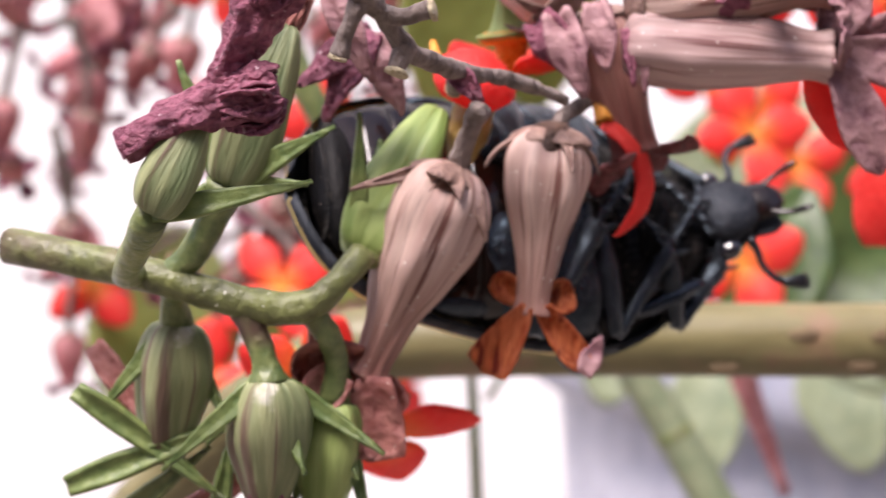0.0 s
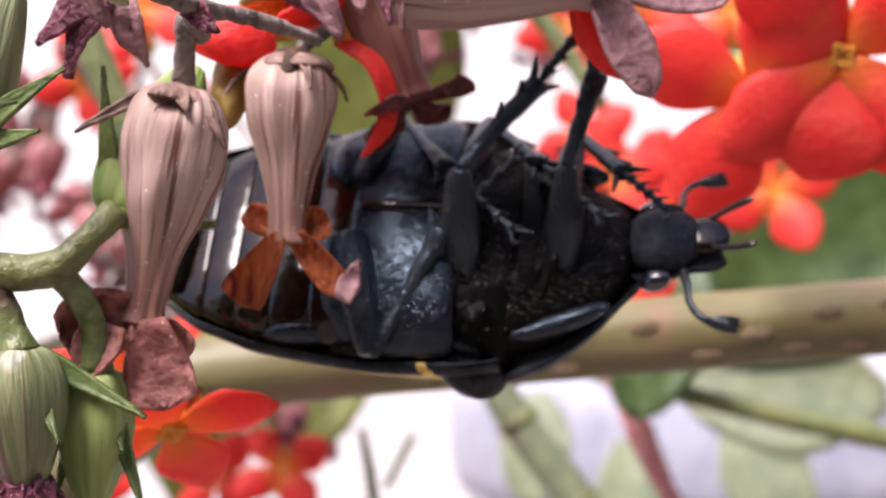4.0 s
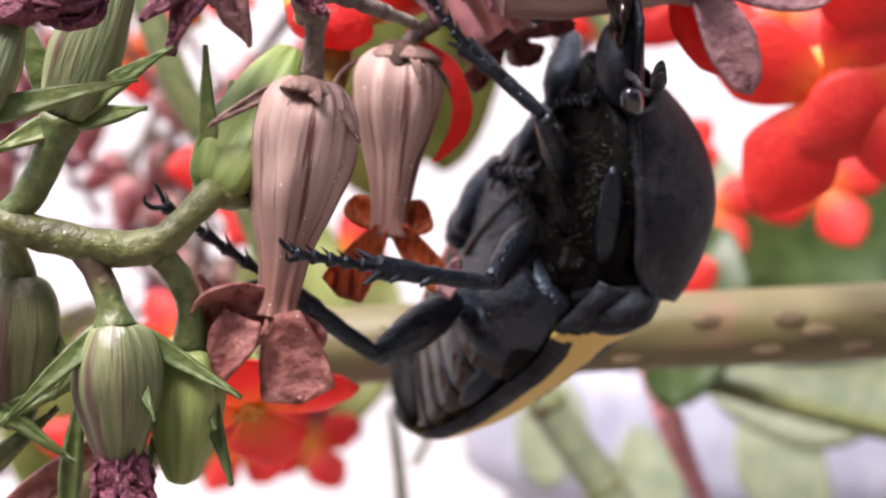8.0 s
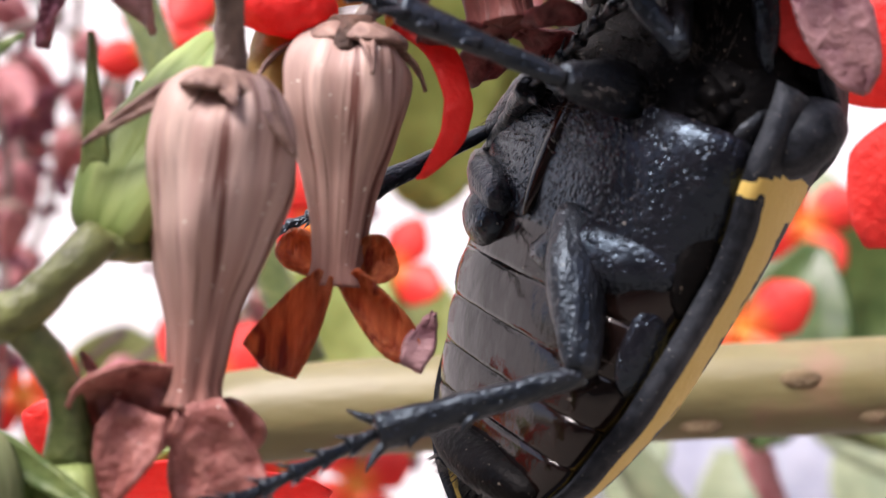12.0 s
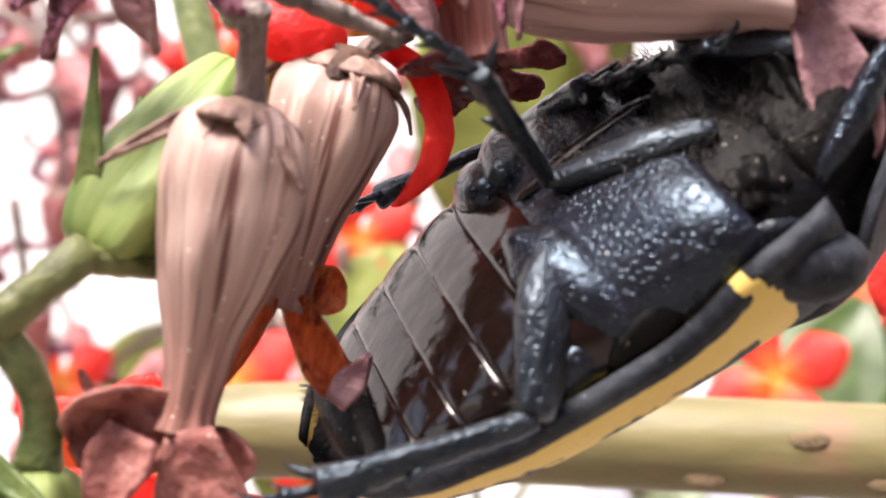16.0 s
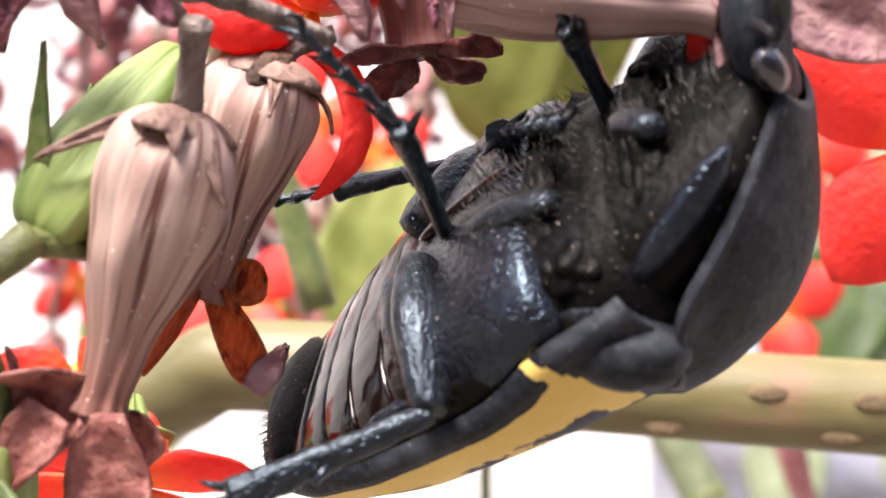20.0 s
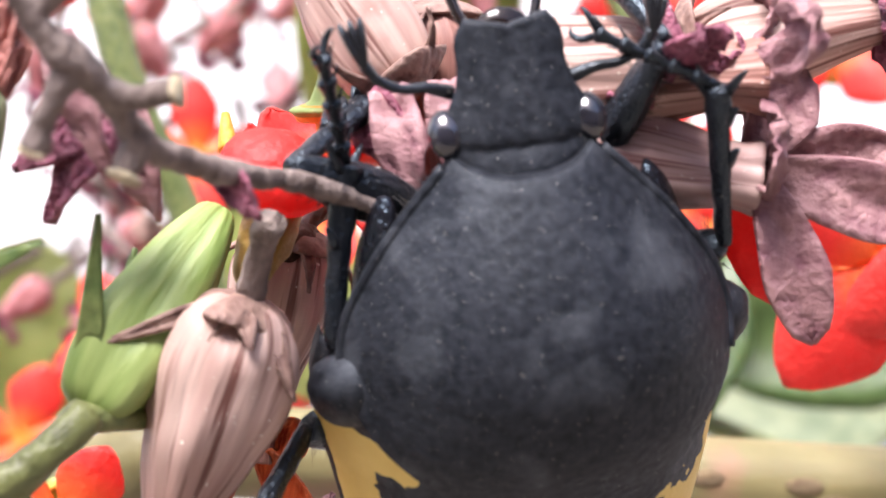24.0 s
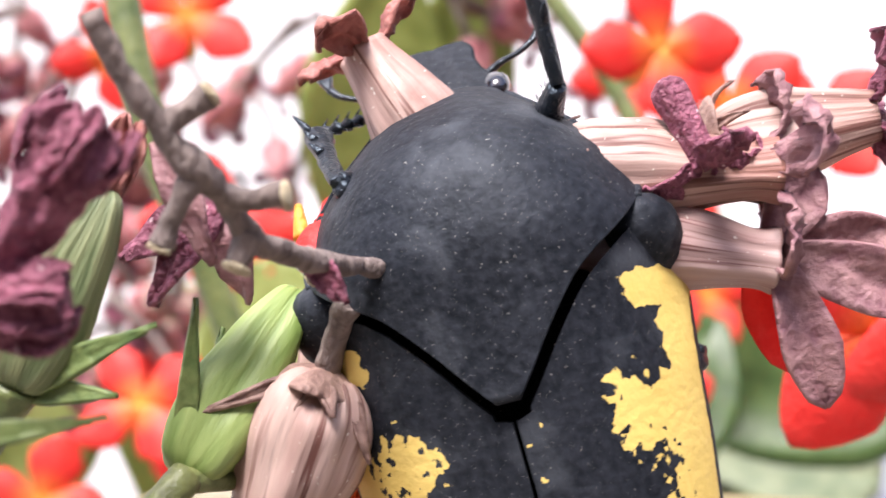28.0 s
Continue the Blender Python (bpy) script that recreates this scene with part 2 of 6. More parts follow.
M_GREENST = mat("green_stalk", (0.065, 0.10, 0.030), (0.19, 0.215, 0.075), 0.42, 500, 0.12, fine=5, spots=((0.09, 0.05, 0.04), 0.58, 300, 3.0, 0.15))
M_TWIG = mat("dead_brown_twig", (0.085, 0.060, 0.052), (0.27, 0.215, 0.19), 0.7, 650, 0.30, stretch=(1, 1, 0.5), fine=5)
M_CUT = mat("pale_pith", (0.50, 0.40, 0.24), (0.75, 0.66, 0.46), 0.8, 2500, 0.35)
M_STEM = mat("thick_olive_stem", (0.105, 0.092, 0.036), (0.19, 0.165, 0.072), 0.5, 120, 0.15, stretch=(0.3, 1, 1), fine=6, spots=((0.21, 0.125, 0.075), 0.58, 200, 4.0, 0.14))
M_SCAR = mat("corky_scar", (0.13, 0.085, 0.045), (0.24, 0.18, 0.095), 0.8, 1200, 0.3)
M_LEAF = mat("dark_green_leaf", (0.030, 0.065, 0.016), (0.085, 0.14, 0.042), 0.38, 60, 0.10, thin=0.15, fine=8)
M_LEAFPALE = mat("grey_green_leaf", (0.17, 0.22, 0.13), (0.32, 0.36, 0.22), 0.5, 60, 0.10, thin=0.25, fine=8)
M_OLIVE = mat("olive_leaf", (0.20, 0.25, 0.055), (0.38, 0.44, 0.13), 0.45, 60, 0.10, thin=0.35, fine=8)
M_LIME = mat("yellow_green_leaf", (0.24, 0.30, 0.07), (0.42, 0.48, 0.15), 0.45, 60, 0.10, thin=0.35, fine=8)
M_DRYBG = mat("dry_pink_floret", (0.36, 0.085, 0.10), (0.72, 0.36, 0.36), 0.7, 300, 0.2, thin=0.25)
M_POT = mat("blue_grey_glaze", (0.28, 0.30, 0.38), (0.48, 0.49, 0.56), 0.5, 14, 0.6, fine=9)
M_WALL = mat("white_plaster", (0.74, 0.73, 0.72), (0.84, 0.83, 0.82), 0.85, 14, 0.8, fine=20)
# dark brown for the unseen walls that hold light off the beetle
M_DIMWALL = mat("brown_dimming_wall", (0.10, 0.08, 0.065), (0.17, 0.14, 0.12), 0.85, 9, 1.0, fine=25)
# ground toned down as if shaded, so its reflection in the beetle stays dark
M_GROUND = mat("darkened_ground", (0.10, 0.085, 0.07), (0.22, 0.19, 0.16), 0.9, 9, 1.0, fine=25, spots=((0.30, 0.26, 0.21), 0.66, 40, 4.0, 0.06))


# ---- geometry helpers (millimetres in, metres out) ----
def part(name, bm, material, parent=None, label="", smooth=True):
    me = bpy.data.meshes.new(name)
    bmesh.ops.recalc_face_normals(bm, faces=bm.faces)
    bm.transform(Matrix.Scale(U, 4))
    for f in bm.faces:
        f.smooth = smooth
    bm.to_mesh(me)
    bm.free()
    me.materials.append(material)
    ob = new(name, me)
    if parent:
        ob.parent = parent
    if label:
        ob["label"] = label
    return ob


def thing(name, m=None, **tags):
    ob = new(name)
    ob.empty_display_size = 0.001
    if m:
        ob.matrix_basis = m
    return tagged(ob, **tags)


def at(x, y, z, rx=0, ry=0, rz=0):
    """A pose from millimetres and degrees."""
    return pose(x * U, y * U, z * U, rx, ry, rz)


def smoothed(pts, per=6):
    """A Catmull-Rom line through the points (tuples of any length)."""
    p = [np.array(q, float) for q in pts]
    p = [2 * p[0] - p[1]] + p + [2 * p[-1] - p[-2]]
    out = []
    for i in range(1, len(p) - 2):
        for k in range(per):
            t = k / per
            a, b, c, d = p[i - 1:i + 3]
            out.append(0.5 * (2 * b + (c - a) * t + (2 * a - 5 * b + 4 * c - d) * t * t + (3 * b - a - 3 * c + d) * t ** 3))
    return out + [p[-2]]


def tube(pts, bm=None, seg=10, per=5, rough=0.0, flat=1.0, seed=0, folds=0.0):
    """A closed round tube along points (x, y, z, radius); flat squeezes it across."""
    bm = bm or bmesh.new()
    line = smoothed(pts, per)
    P = [Vector(q[:3]) for q in line]
    side, rings = None, []
    for i, q in enumerate(line):
        d = (P[min(i + 1, len(P) - 1)] - P[max(i - 1, 0)]).normalized()
        if side is None:
            side = d.orthogonal().normalized()
        side = (side - d * side.dot(d)).normalized()
        up = d.cross(side)
        ring = []
        for k in range(seg):
            a = 2 * math.pi * k / seg
            o = side * math.cos(a) + up * math.sin(a) * flat
            r = max(q[3], 0.004)
            if rough:
                r *= 1 + rough * noise.noise((P[i] + o * r) * 2.2 + Vector((seed * 7.1, 0, 0)))
            if folds:
                r *= 1 + folds * math.sin(5 * a + 4 * noise.noise(P[i] * 0.7 + Vector((seed, 0, 0)))) * noise.noise(P[i] * 0.9 + o + Vector((0, seed, 0)))
            ring.append(bm.verts.new(P[i] + o * r))
        rings.append(ring)
    for a, b in zip(rings, rings[1:]):
        for k in range(seg):
            bm.faces.new((a[k], a[(k + 1) % seg], b[(k + 1) % seg], b[k]))
    bm.faces.new(rings[0][::-1]), bm.faces.new(rings[-1])
    return bm


def sheet(fn, nu, nv, thick, bm=None):
    """A thin closed slab on the surface fn(u, v), u and v from 0 to 1."""
    bm = bm or bmesh.new()
    g = [[Vector(fn(i / nu, j / nv)) for j in range(nv + 1)] for i in range(nu + 1)]
    top, bot = [], []
    for i in range(nu + 1):
        rt, rb = [], []
        for j in range(nv + 1):
            du = g[min(i + 1, nu)][j] - g[max(i - 1, 0)][j]
            dv = g[i][min(j + 1, nv)] - g[i][max(j - 1, 0)]
            nn = du.cross(dv)
            nn = nn.normalized() if nn.length > 1e-9 else Vector((0, 0, 1))
            rt.append(bm.verts.new(g[i][j] + nn * thick / 2)), rb.append(bm.verts.new(g[i][j] - nn * thick / 2))
        top.append(rt), bot.append(rb)
    for i in range(nu):
        for j in range(nv):
            bm.faces.new((top[i][j], top[i + 1][j], top[i + 1][j + 1], top[i][j + 1]))
            bm.faces.new((bot[i][j], bot[i][j + 1], bot[i + 1][j + 1], bot[i + 1][j]))
    for i in range(nu):
        bm.faces.new((top[i][0], bot[i][0], bot[i + 1][0], top[i + 1][0])), bm.faces.new((top[i][nv], top[i + 1][nv], bot[i + 1][nv], bot[i][nv]))
    for j in range(nv):
        bm.faces.new((top[0][j], top[0][j + 1], bot[0][j + 1], bot[0][j])), bm.faces.new((top[nu][j], bot[nu][j], bot[nu][j + 1], top[nu][j + 1]))
    return bm


def blade(length, width, lift=0.0, curl=0.0, cup=0.2, tip=0.5, shoulder=0.6, crumple=0.0, seed=0, thick=0.09, nu=12, nv=8, bm=None, base=0.25, twist=0.0, notch=0.0):
    """A petal or sepal that grows along +x from the origin. lift: degrees it rises at once; curl: degrees it bends further on the way
    to the tip; tip: 0 blunt to 1 pointed; shoulder: where it is widest."""
    def wid(u):
        b = base + (1 - base) * math.sin(min(u / shoulder, 1) * math.pi / 2)
        if u > shoulder:
            k = (u - shoulder) / (1 - shoulder)
            b *= (1 - tip) * math.sqrt(max(1 - k ** 2.6, 0.0)) + tip * (1 - k) ** 0.9
        return max(b, 0.012) * width / 2
    spine, x, z = [], 0.0, 0.0
    for i in range(nu + 1):
        spine.append((x, z))
        a = radians(lift + curl * i / nu)
        x, z = x + length / nu * math.cos(a), z + length / nu * math.sin(a)

    def fn(u, v):
        i = min(int(round(u * nu)), nu)
        s = 2 * v - 1
        w = wid(u)
        a = radians(lift + curl * u)
        h = cup * w * (s * s - 0.3) + crumple * width * (noise.noise(Vector((u * 3.1, s * 1.9, seed * 3.7))) + 0.5 * noise.noise(Vector((u * 8.0, s * 5.0, seed * 1.3))))
        tw = radians(twist * u)
        yy, hh = s * w * math.cos(tw) - h * math.sin(tw), s * w * math.sin(tw) + h * math.cos(tw)
        back = notch * w * (1 - abs(s)) * u ** 6
        return (spine[i][0] - math.sin(a) * hh - back * math.cos(a), yy, spine[i][1] + math.cos(a) * hh)
    return sheet(fn, nu, nv, thick, bm)


def turned(bm, m):
    bm.transform(m)
    return bm


def vase(profile, ribs=0.0, nrib=4, wob=0.0, seg=28, per=4, seed=0, bend=0.0, fold=0.0, lobed=0.0):
    """A closed body turned about z, from (z, radius) pairs, with lengthwise ribs, folds and wobble; bend shifts the lower end along x."""
    bm = bmesh.new()
    line = smoothed(profile, per)
    z0, z1 = line[0][0], line[-1][0]
    rings = []
    for z, r in line:
        k = (z - z0) / (z1 - z0)
        ring = []
        for s in range(seg):
            a = 2 * math.pi * s / seg
            rr = max(r, 0.02) * (1 + ribs * math.cos(nrib * a + seed) + fold * noise.noise(Vector((math.cos(a) * 2.6, math.sin(a) * 2.6, z * 0.16 + seed * 5))) + wob * noise.noise(Vector((math.cos(a) * 1.2, math.sin(a) * 1.2, z * 0.7 + seed * 9))))
            crown = lobed * math.exp(-abs(z - z0) / 1.6) * -math.cos(4 * a)  # ridges between the four seams, strongest at the shoulder
            rr *= 1 + 0.35 * crown
            ring.append(bm.verts.new((rr * math.cos(a) + bend * k * k, rr * math.sin(a), z + crown * min(rr, 1.0))))
        rings.append(ring)
    for a, b in zip(rings, rings[1:]):
        for s in range(seg):
            bm.faces.new((a[s], a[(s + 1) % seg], b[(s + 1) % seg], b[s]))
    bm.faces.new(rings[0][::-1]), bm.faces.new(rings[-1])
    return bm


def between(a, b):
    """A pose at a (mm) whose local +z points away from b, so that a hanging thing built down -z reaches b."""
    d = (Vector(a) - Vector(b)).normalized()
    return Matrix.Translation(Vector(a) * U) @ d.to_track_quat("Z", "Y").to_matrix().to_4x4()


def aim(p, d, spin=0.0):
    """A pose at p (mm) with local +z along d and a spin about it."""
    return Matrix.Translation(Vector(p) * U) @ Vector(d).normalized().to_track_quat("Z", "Y").to_matrix().to_4x4() @ Matrix.Rotation(radians(spin), 4, "Z")


# ---- the setting ----
def slab(name, x0, x1, y0, y1, z0, z1, material, label, category):
    bm = bmesh.new()
    bmesh.ops.create_cube(bm, size=1)
    bm.transform(Matrix.Translation(((x0 + x1) / 2, (y0 + y1) / 2, (z0 + z1) / 2)) @ Matrix.Diagonal((x1 - x0, y1 - y0, z1 - z0, 1)))
    return tagged(part(name, bm, material, smooth=False), label, category, kind="structure")


slab("ground", -90000, 90000, -90000, 90000, -420, -330, M_GROUND, "brown ground, darkened to bounce less light up", "ground")
slab("wall_garden", -2500, 2500, 520, 640, -330, 1500, M_WALL, "sunlit white plastered garden wall", "wall")
# two unseen walls, added to darken frontal reflections and leave light from above
slab("wall_behind", -2500, 2500, -1900, -1750, -330, 1500, M_DIMWALL, "unseen brown wall added behind the camera to dim reflections", "wall")
slab("wall_side", 1800, 1950, -1750, 520, -330, 1200, M_DIMWALL, "unseen brown side wall added to dim reflections", "wall")


# ---- flowers, buds and stalks ----
def strap(a, b, width, bow=12.0, face=(0, -1, 0.1), **kw):
    """A narrow leaf from point a to point b, bowed on the way."""
    a, b = Vector(a), Vector(b)
    x = (b - a).normalized()
    z = Vector(face)
    z = (z - x * z.dot(x)).normalized()
    m = Matrix((x, z.cross(x), z)).transposed().to_4x4()
    kw.setdefault("tip", 0.95), kw.setdefault("shoulder", 0.3), kw.setdefault("thick", 0.16), kw.setdefault("base", 0.7)
    return turned(blade((b - a).length * 1.02, width, lift=bow, curl=-2 * bow, **kw), Matrix.Translation(a) @ m)


def lobes(parent, spec, z, r, material, seed=0, name="lobe", label=""):
    """Corolla lobes round a mouth at height z: (turn, dip below level, length, width, curl, crumple, roll)."""
    for i, (turn, dip, ln, wd, curl, crump, roll) in enumerate(s if len(s) > 6 else (*s, 0) for s in spec):
        bm = blade(ln, wd, 0, curl, cup=0.35, tip=0.12, shoulder=0.8, crumple=crump, seed=seed + i, thick=0.11, base=0.34, nu=14, nv=10, notch=-0.35)
        m = Matrix.Rotation(radians(turn), 4, "Z") @ Matrix.Translation((r, 0, z)) @ Matrix.Rotation(radians(dip), 4, "Y") @ Matrix.Rotation(radians(roll), 4, "X")
        part(name, turned(bm, m), material, parent, label)


def husk(m, profile, spec, label, material=M_HUSK, lobemat=M_LOBE, calyx=((200, 50, 1.9, 0.42), (20, 60, 1.5, 0.4), (110, 55, 1.4, 0.4), (290, 55, 1.6, 0.4)), seed=0, bend=0.0, ribs=0.05, fold=0.16, stalk=None, lobed=0.0):
    """A spent flower hanging from its stalk: corolla tube, withered lobes at its mouth, a thin dried calyx on its shoulder."""
    ob = thing("dried_flower", m, label=label, category="flower", group="spent flowers of the plant")
    part("corolla_tube", vase(profile, ribs, 4, 0.10, seg=56, per=5, seed=seed, bend=bend, fold=fold, lobed=lobed), material, ob)
    zb, rb = profile[-1]
    lobes(ob, spec, zb + 0.1, rb * 0.6, lobemat, seed)
    if calyx:
        part("calyx", vase([(0.34, 0.4), (0.24, 0.66), (0.1, 0.98), (-0.16, 1.34), (-0.34, 1.42), (-0.36, 1.2)], 0.08, 5, 0.3, seg=24, per=3, seed=seed + 2), M_CALYX, ob, "shrivelled brown calyx")
    for i, (turn, dip, ln, wd) in enumerate(calyx):
        bm = blade(ln, wd, 12, -60, cup=0.5, tip=0.95, shoulder=0.2, crumple=0.08, seed=seed + 5 + i, thick=0.10, base=0.9)
        part("sepal", turned(bm, Matrix.Rotation(radians(turn), 4, "Z") @ Matrix.Translation((1.0, 0, -0.25)) @ Matrix.Rotation(radians(dip * 0.5), 4, "Y")), M_CALYX, ob)
    if stalk:
        part("stalk", tube(stalk, rough=0.25, seed=seed), M_TWIG, ob)
    return ob


HUSK_A = [(0.05, 0.3), (-0.12, 0.99), (-0.55, 1.48), (-1.2, 1.72), (-2.1, 1.76), (-3.2, 1.57), (-4.4, 1.19), (-5.5, 0.84), (-6.4, 0.7), (-7.1, 0.65), (-7.6, 0.81)]
husk_front = husk(at(0.5, 0, 44.5, 0, 11, 0), HUSK_A,
                  [], "hanging dried pinkish-brown flower with dull red lobes on a brown stalk", seed=1, ribs=0.04, lobed=0.32, calyx=((110, 60, 1.1, 0.4), (250, 65, 1.0, 0.4)), stalk=[(0.0, 0, 0.0, 0.42), (-0.1, -0.3, 0.8, 0.36), (-0.15, -0.7, 1.6, 0.36), (-0.1, -1.2, 2.35, 0.42)])
# its lobes: a folded triangle to one side, a square flap, a small knot and a whisker
for pts, w, kw in ((((0.0, -0.3, -7.2), (-2.4, -0.5, -8.3)), 2.5, dict(tip=0.25, shoulder=0.7, base=0.4, cup=0.8, bow=10, twist=-35)),
                   (((-0.9, -0.9, -7.7), (-1.5, -0.9, -10.2)), 1.5, dict(tip=0.85, shoulder=0.35, base=0.8, cup=0.5, bow=8, twist=20)),
                   (((0.3, -0.7, -7.4), (1.3, -0.6, -10.1)), 2.4, dict(tip=0.0, shoulder=0.9, base=0.45, cup=0.15, bow=-8, twist=8, notch=0.5)),
                   (((0.5, 0.3, -7.5), (1.4, 0.5, -8.7)), 1.5, dict(tip=0.1, shoulder=0.7, base=0.5, cup=0.6, bow=-25)),
                   (((-1.6, -0.6, -8.0), (-2.5, -0.7, -6.6)), 0.5, dict(tip=0.95, shoulder=0.3, base=0.9, cup=0.3, bow=-18))):
    bow = kw.pop("bow")
    part("lobe", strap(*pts, w, bow, crumple=0.10, thick=0.12, seed=int(w * 10), **kw), M_LOBE, husk_front)
for a, b, w, bow in (((-0.8, -0.8, -0.15), (-3.0, -1.0, -1.9), 0.42, 16), ((0.8, -0.8, -0.15), (1.9, -1.2, -1.7), 0.42, 30), ((0.1, -1.0, -0.15), (0.5, -1.8, -0.7), 0.5, 14)):
    part("sepal", strap(a, b, w, bow, thick=0.12, crumple=0.12, seed=7, cup=0.6), M_CALYX, husk_front, "dried brown whisker of a sepal")
HUSK_B = [(0.05, 0.28), (-0.1, 0.88), (-0.5, 1.35), (-1.1, 1.56), (-1.9, 1.51), (-2.9, 1.23), (-3.9, 0.91), (-4.9, 0.69), (-5.8, 0.61), (-6.4, 0.74)]
husk_back = husk(at(3.5, 2.2, 45.6, 0, 6, 0), HUSK_B,
                 [], "hanging dried pinkish-brown flower with rusty orange lobes", lobemat=M_RUST, seed=4, fold=0.2, lobed=0.2, stalk=[(0, 0, 0, 0.3), (0.4, 0.3, 0.7, 0.28), (1.2, 0.6, 1.3, 0.26)])
# a closed cap: the shade inside the open top is put into its colour
part("hollow_shade_cap", turned(vase([(0.42, 0.08), (0.40, 0.4), (0.22, 0.62), (-0.05, 0.84), (-0.4, 0.98), (-0.5, 0.8)], 0.12, 5, 0.35, seg=32, per=3, seed=9), Matrix.Translation((0.05, -0.42, -0.02)) @ Matrix.Rotation(radians(16), 4, "X")), M_HOLLOWSHADE, husk_back, "dried brown cap at the top, coloured dark like a shaded hollow")
# its lobes spread like an X: two long fans below, two short curled ones above
for pts, w, kw in ((((-0.2, -0.5, -6.1), (-1.5, -0.7, -8.5)), 1.6, dict(tip=0.0, shoulder=0.92, base=0.3, cup=0.3, bow=6, twist=10)),
                   (((0.3, -0.5, -6.1), (2.1, -0.5, -8.2)), 1.1, dict(tip=0.1, shoulder=0.7, base=0.55, cup=0.6, bow=-22, twist=-20)),
                   (((-0.3, 0.1, -6.0), (-1.5, 0.3, -5.3)), 1.0, dict(tip=0.2, shoulder=0.6, base=0.5, cup=0.7, bow=20)),
                   (((0.3, 0.1, -6.0), (1.4, 0.3, -5.5)), 1.2, dict(tip=0.1, shoulder=0.6, base=0.5, cup=0.7, bow=20))):
    bow = kw.pop("bow")
    part("lobe", strap(*pts, w, bow, crumple=0.05, thick=0.10, seed=int(w * 10), **kw), M_RUST, husk_back)
part("lobe_tip", strap((2.0, -0.5, -8.3), (2.5, -0.3, -6.9), 0.8, -14, tip=0.8, shoulder=0.4, crumple=0.1), M_MAUVE, husk_back, "curled mauve tip")
# the nodding flower behind, its lobes spread
nodding = husk(between((5.6, 2.6, 48.2), (9.4, 2.2, 44.2)), [(0.05, 0.3), (-0.3, 1.1), (-1.2, 1.45), (-2.6, 1.25), (-4.0, 0.95), (-5.0, 0.85), (-5.5, 0.95)],
     [(250, 40, 1.9, 1.6, 30, 0.16), (350, 30, 2.0, 1.4, 45, 0.16), (110, 30, 1.8, 1.5, 50, 0.16), (180, 35, 1.9, 1.4, 40, 0.16)],
     "nodding dried flower with spread dark red lobes", material=M_NOD, lobemat=M_WINE, seed=9)
# the dried flower lying across the top, its mouth full of mauve lobes
across = husk(between((6.6, 1.0, 48.2), (13.6, 0.9, 47.7)), [(0.05, 0.3), (-0.2, 1.0), (-0.9, 1.3), (-2.4, 1.4), (-4.2, 1.25), (-5.8, 1.0), (-6.7, 0.9), (-7.2, 1.0)],
              [], "dried mauve flower lying across the cluster, lobes drooping", material=M_HUSKPALE, lobemat=M_MAUVE, seed=14, calyx=())
inv = across.matrix_basis.inverted()
for a, b, w, bow, sd in (((14.0, 0.6, 47.5), (15.5, 0.5, 43.6), 1.7, 16, 1), ((14.0, 0.7, 47.8), (18.6, 0.6, 46.9), 2.0, 10, 2), ((13.8, 1.2, 48.2), (15.0, 1.6, 50.6), 1.8, 12, 3), ((13.9, 1.0, 48.0), (17.6, 1.4, 48.8), 1.7, -10, 4)):
    bm = strap(a, b, w, bow, tip=0.35, shoulder=0.6, base=0.45, crumple=0.09, seed=sd, thick=0.13, cup=0.35, twist=12)
    bm.transform(Matrix.Scale(1 / U, 4) @ inv @ Matrix.Scale(U, 4))
    part("lobe", bm, M_MAUVE, across)
husk(between((7.0, 1.4, 49.6), (13.6, 0.6, 50.3)), [(0.05, 0.3), (-0.2, 1.1), (-1.2, 1.5), (-2.8, 1.45), (-4.4, 1.1), (-6.0, 0.85), (-6.8, 1.0)],
     [(200, 30, 3.0, 2.2, 60, 0.25), (290, 35, 2.8, 2.2, 80, 0.25), (20, 40, 2.8, 2.2, 60, 0.25), (110, 30, 2.6, 2.0, 70, 0.25)],
     "dried brown flower with crumpled mauve lobes", lobemat=M_MAUVE, seed=19)
husk(between((4.6, 2.2, 49.4), (1.2, 3.2, 53.6)), [(0.05, 0.3), (-0.3, 1.1), (-1.2, 1.4), (-2.6, 1.35), (-4.0, 1.0), (-5.0, 0.8)],
     [(60, 40, 2.2, 1.6, 40, 0.2), (180, 40, 2.2, 1.6, 50, 0.2), (300, 40, 2.2, 1.6, 40, 0.2)],
     "dried brown flower standing up in the cluster", seed=23)
husk(between((12.0, 2.5, 51.0), (17.0, 1.5, 52.2)), [(0.05, 0.3), (-0.3, 1.0), (-1.2, 1.4), (-2.6, 1.35), (-4.0, 1.0), (-5.0, 0.8)],
     [(60, 40, 2.4, 1.8, 60, 0.25), (180, 40, 2.4, 1.8, 70, 0.25), (300, 40, 2.4, 1.8, 60, 0.25)],
     "dried brown flower with withered purple lobes", lobemat=M_PURPLE, seed=27)
husk(between((10.2, 0.6, 52.6), (11.6, -0.4, 49.9)), [(0.05, 0.25), (-0.3, 0.5), (-1.2, 0.45), (-2.2, 0.4), (-2.8, 0.5)],
     [(40, 30, 2.0, 1.6, 60, 0.3), (160, 30, 2.0, 1.6, 70, 0.3), (280, 30, 2.0, 1.6, 60, 0.3)],
     "small withered purple flower", material=M_PURPLE, lobemat=M_PURPLE, seed=31, calyx=())


